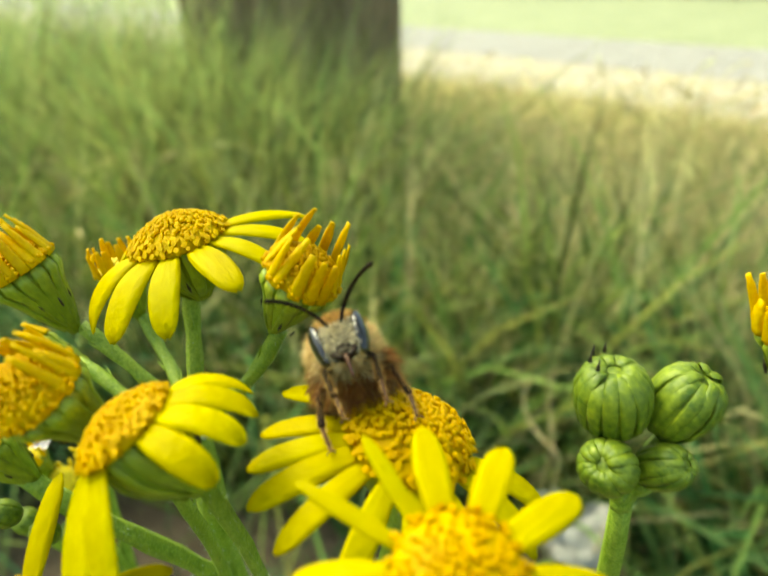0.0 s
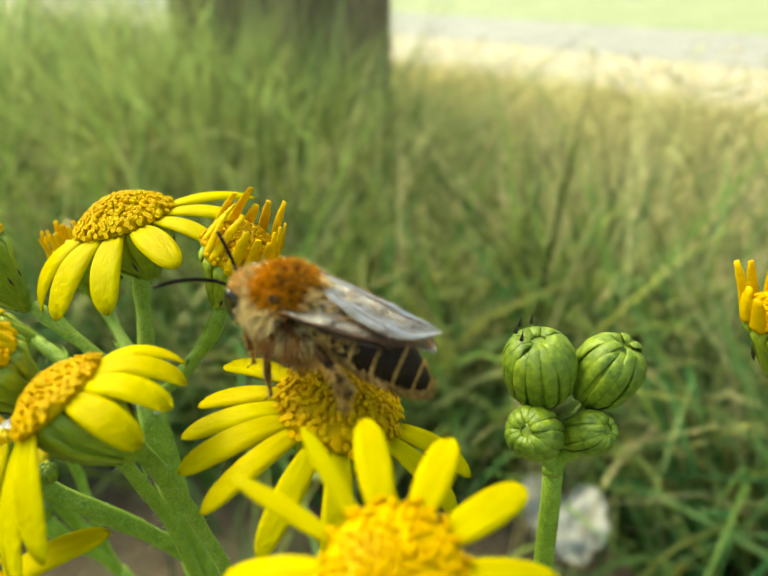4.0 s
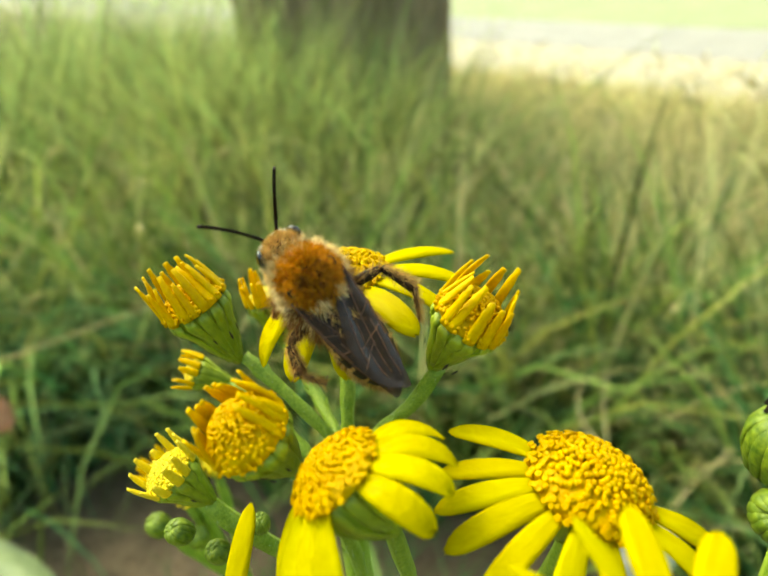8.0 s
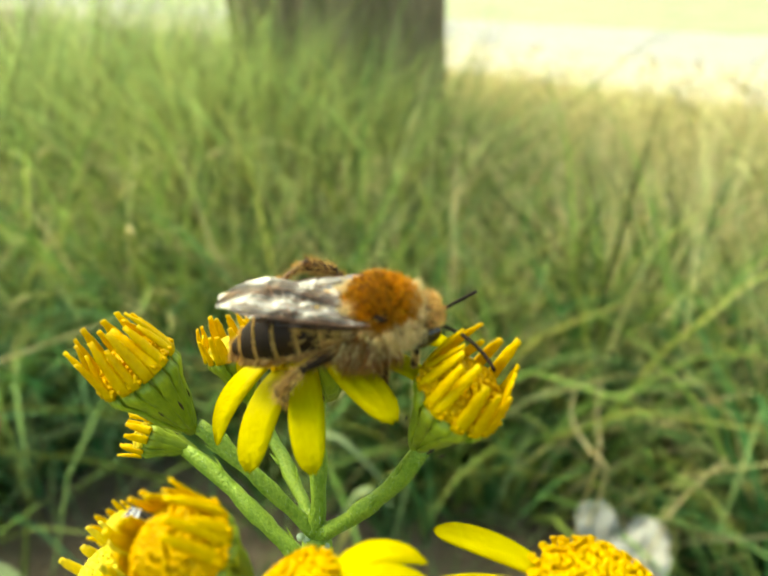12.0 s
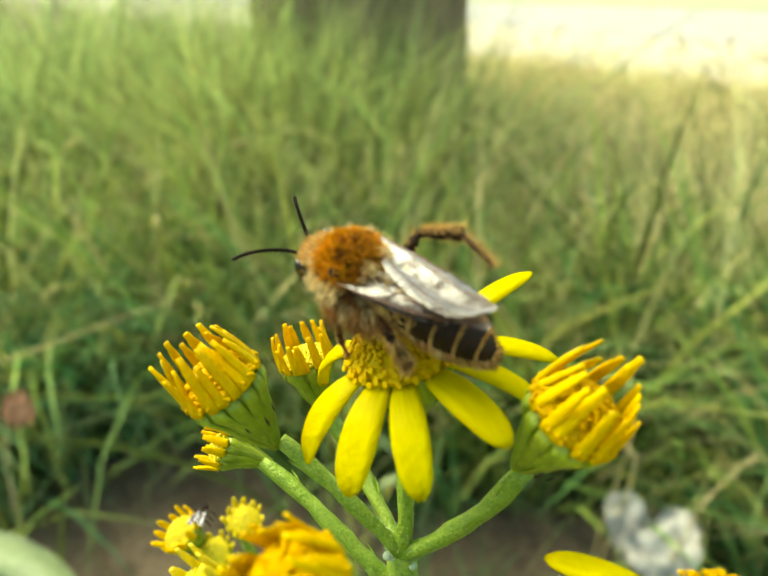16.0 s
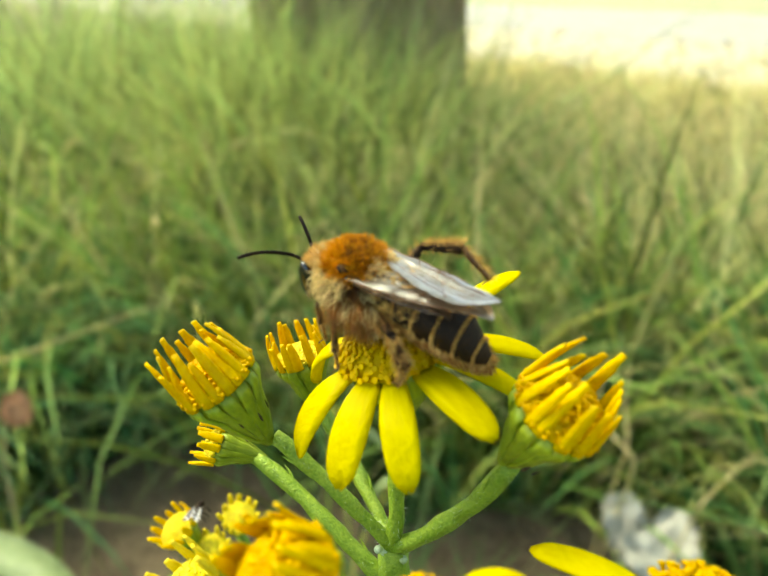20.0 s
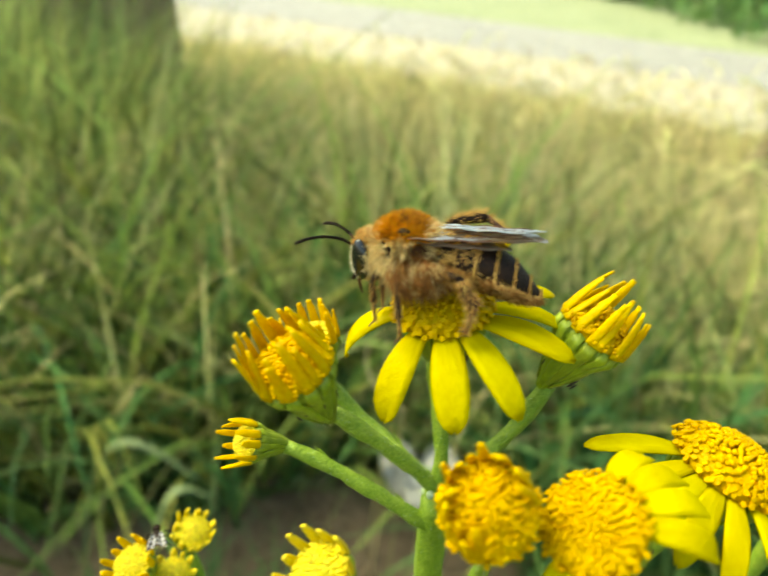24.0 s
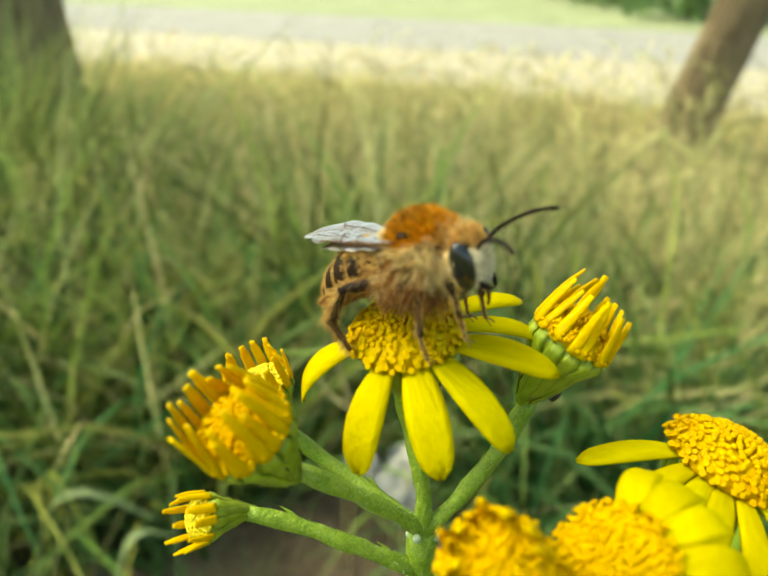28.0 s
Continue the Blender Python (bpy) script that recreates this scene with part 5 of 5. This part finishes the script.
def motions():
    walk(front_flower, [
        (0, pose(0.01996, -0.02650, 0.74476)),
        (1, pose(0.01938, -0.03156, 0.74607)),
        (2, pose(0.01933, -0.02921, 0.74706)),
        (4.5, pose(0.02192, -0.02930, 0.74505)),
        (5, pose(0.02063, -0.03022, 0.74561)),
        (6, pose(0.01942, -0.03000, 0.74567)),
        (7, pose(0.01938, -0.03006, 0.74571)),
        (8, pose(0.01887, -0.02873, 0.74577)),
        (9, pose(0.01887, -0.02873, 0.74577)),
        (28, pose(0.01887, -0.02873, 0.74577)),
    ])
    walk(side_flower, [
        (0, pose(0.05924, -0.05763, -0.00108)),
        (1, pose(0.06081, -0.06203, -0.00047)),
        (1.4, pose(0.06053, -0.05999, -0.00198)),
        (1.8, pose(0.05850, -0.05952, -0.00181)),
        (2.1, pose(0.05870, -0.06052, -0.00046)),
        (4.5, pose(0.06383, -0.05945, -0.00139)),
        (5, pose(0.06042, -0.05940, -0.00153)),
        (6, pose(0.05357, -0.05977, -0.00443)),
        (7, pose(0.05324, -0.06019, -0.00492)),
        (28, pose(0.05324, -0.06019, -0.00492)),
    ])
    walk(bee, [
        (0, pose(0.01448, -0.01068, 0.74405, 72.3, 14.8, -164.5)),
        (0.3, pose(0.01700, -0.01148, 0.74489, 46.6, 16.9, -195.4)),
        (0.6, pose(0.01611, -0.01071, 0.74485, 31.1, 14.9, -227.5)),
        (1, pose(0.01667, -0.01093, 0.74484, 29.0, 13.4, -235.6)),
        (1.2, pose(0.01866, -0.01094, 0.74671, 30.5, 17.7, -241.5)),
        (1.5, pose(0.01864, -0.01384, 0.74844, 4.9, 10.3, -289.0)),
        (1.8, pose(0.01937, -0.01311, 0.74753, 0.2, 6.5, -319.1)),
        (2, pose(0.02072, -0.01618, 0.74919, 6.4, 10.2, -314.9)),
        (2.4, pose(0.01936, -0.01191, 0.74675, 6.7, -10.3, -355.6)),
        (4.5, pose(0.01487, -0.01696, 0.74926, 18.3, -12.7, -277.6)),
        (4.8, pose(0.01282, -0.01821, 0.74987, 21.7, -16.2, -274.5)),
        (5, pose(0.01203, -0.01810, 0.75151, 22.7, -18.5, -272.8)),
        (5.4, pose(0.01161, -0.01702, 0.75183, 24.9, -15.9, -284.7)),
        (5.7, pose(0.00932, -0.01503, 0.75058, 24.8, -15.2, -280.1)),
        (6, pose(0.01081, -0.01566, 0.74978, 19.2, -14.5, -275.2)),
        (6.5, pose(0.00797, -0.01685, 0.75169, 26.9, -0.5, -284.9)),
        (7, pose(0.00393, -0.01238, 0.75296, 51.3, -11.3, -345.3)),
        (7.4, pose(-0.00002, -0.00680, 0.75356, 60.1, -9.5, -347.6)),
        (7.8, pose(-0.00117, -0.00521, 0.74934, 57.0, -21.2, -327.4)),
        (8, pose(0.00025, -0.00858, 0.75224, 54.0, -25.5, -319.5)),
        (8.6, pose(-0.00125, -0.00399, 0.75157, 54.6, -21.3, -333.3)),
        (9, pose(-0.00022, -0.00715, 0.75427, 49.2, -15.8, -346.3)),
        (9.4, pose(0.00049, -0.00024, 0.75590, 39.9, -10.8, -362.9)),
        (9.8, pose(-0.00132, 0.00102, 0.75727, 16.5, -11.3, -361.2)),
        (10, pose(-0.00091, 0.00079, 0.75685, 18.2, -10.7, -370.8)),
        (10.2, pose(-0.00077, 0.00069, 0.75584, 13.7, -4.7, -371.4)),
        (10.6, pose(-0.00265, -0.00120, 0.75413, 32.0, -1.1, -397.0)),
        (11, pose(-0.00301, -0.00078, 0.75362, 24.6, 14.6, -397.1)),
        (11.4, pose(-0.00168, -0.00247, 0.75347, 21.6, 14.0, -459.0)),
        (11.8, pose(0.00245, -0.00490, 0.75497, 0.2, 19.4, -443.4)),
        (12, pose(0.00383, -0.00379, 0.75347, 5.9, 20.9, -442.0)),
        (12.2, pose(0.00227, -0.00297, 0.75337, -2.3, 19.3, -456.3)),
        (12.5, pose(0.00381, -0.00381, 0.75366, 41.2, 15.1, -411.3)),
        (14.5, pose(0.00289, -0.00189, 0.75536, 54.5, -12.6, -343.0)),
        (14.9, pose(-0.00053, -0.00142, 0.75502, 17.9, -10.2, -295.3)),
        (15, pose(-0.00085, -0.00135, 0.75510, 16.0, -9.6, -296.7)),
        (15.3, pose(-0.00197, -0.00097, 0.75528, 9.8, -12.5, -305.1)),
        (15.7, pose(-0.00041, -0.00129, 0.75465, 10.6, -17.5, -302.1)),
        (16, pose(-0.00127, -0.00109, 0.75526, 11.7, -20.9, -300.6)),
        (16.5, pose(-0.00013, -0.00066, 0.75556, 14.8, -8.9, -310.6)),
        (17, pose(-0.00020, -0.00155, 0.75474, 11.6, 5.5, -300.1)),
        (17.3, pose(0.00073, -0.00052, 0.75498, 8.0, -0.4, -318.0)),
        (17.7, pose(0.00035, -0.00114, 0.75494, 18.2, 0.1, -290.3)),
        (18, pose(-0.00028, -0.00079, 0.75450, 7.9, -3.2, -297.9)),
        (20, pose(-0.00063, -0.00080, 0.75453, 9.8, -4.7, -296.3)),
        (22.5, pose(-0.00191, -0.00224, 0.75554, 6.1, 1, -305.6)),
        (23, pose(-0.00190, -0.00121, 0.75551, 6.3, 4, -301.3)),
        (24, pose(-0.00180, -0.00007, 0.75410, -1.8, 10, -303.3)),
        (25, pose(-0.00092, 0.00011, 0.75455, 3.5, 15, -302.2)),
        (26, pose(-0.00106, 0.00041, 0.75440, 1.5, 13, -304.9)),
        (27, pose(-0.00112, -0.00072, 0.75475, 21.2, 15.9, -266.2)),
        (27.25, pose(-0.00050, -0.00105, 0.75543, 29.9, 6.0, -234.6)),
        (27.5, pose(0.00073, -0.00094, 0.75581, 22.7, 4.5, -207.3)),
        (27.75, pose(-0.00069, -0.00101, 0.75555, 31.0, 2.4, -173.8)),
        (28, pose(-0.00052, -0.00054, 0.75545, 25.0, 2.0, -152.6)),
    ])
    walk(bud_stalk, [(t, pose(0.040, 0.040, 0.0, 0, a, 0)) for t, a in ((0, 0), (21, 0), (24, 0.5), (28, 0.55))])
    # one petal, pressed up under a hind leg for a while
    petal, root = LIFTED[30, 3.95]
    walk(petal, [(t, root @ Matrix.Rotation(radians(-a), 4, "Y")) for t, a in ((0, 0), (15.0, 0), (15.6, 26), (27.0, 26), (27.8, 2), (28, 0))])
    # the head, bent down to the next flower for a moment
    neck = Vector((0, 3.3, 0.1)) * BEE
    walk(head, [(t, Matrix.Translation(neck) @ Matrix.Rotation(radians(-a), 4, "X") @ Matrix.Translation(-neck)) for t, a in ((0, 0), (11.1, 0), (11.6, 34), (12.3, 34), (13.2, 0), (28, 0))])
    # the hind legs: raised and lowered about their hips
    for s, rows in (
            (1, [(0, 60, 10), (2.2, 60, 10), (4.5, 60, 10), (6.6, 60, 12), (7.2, 0, 45), (10.2, 0, 45), (11.0, 60, 12), (13.2, 60, 12), (14.6, 0, 30), (15, 0, 8), (27.3, 0, 8), (27.5, 35, 20), (27.7, 60, 12), (28, 60, 12)]),
            (-1, [(0, 60, 10), (6.6, 60, 10), (7.2, 0, 55), (10.2, 0, 45), (11, 0, 12), (12.8, 0, 12), (13.9, 40, 10), (14.9, 68, 8), (27.2, 68, 8), (27.45, 35, 20), (27.7, 0, 25), (28, 0, 25)])):
        walk(HIND[s], [(t, pose(s * 1.05 * BEE, -0.2 * BEE, -0.5 * BEE, back, s * out, 0)) for t, back, out in rows])


motions()
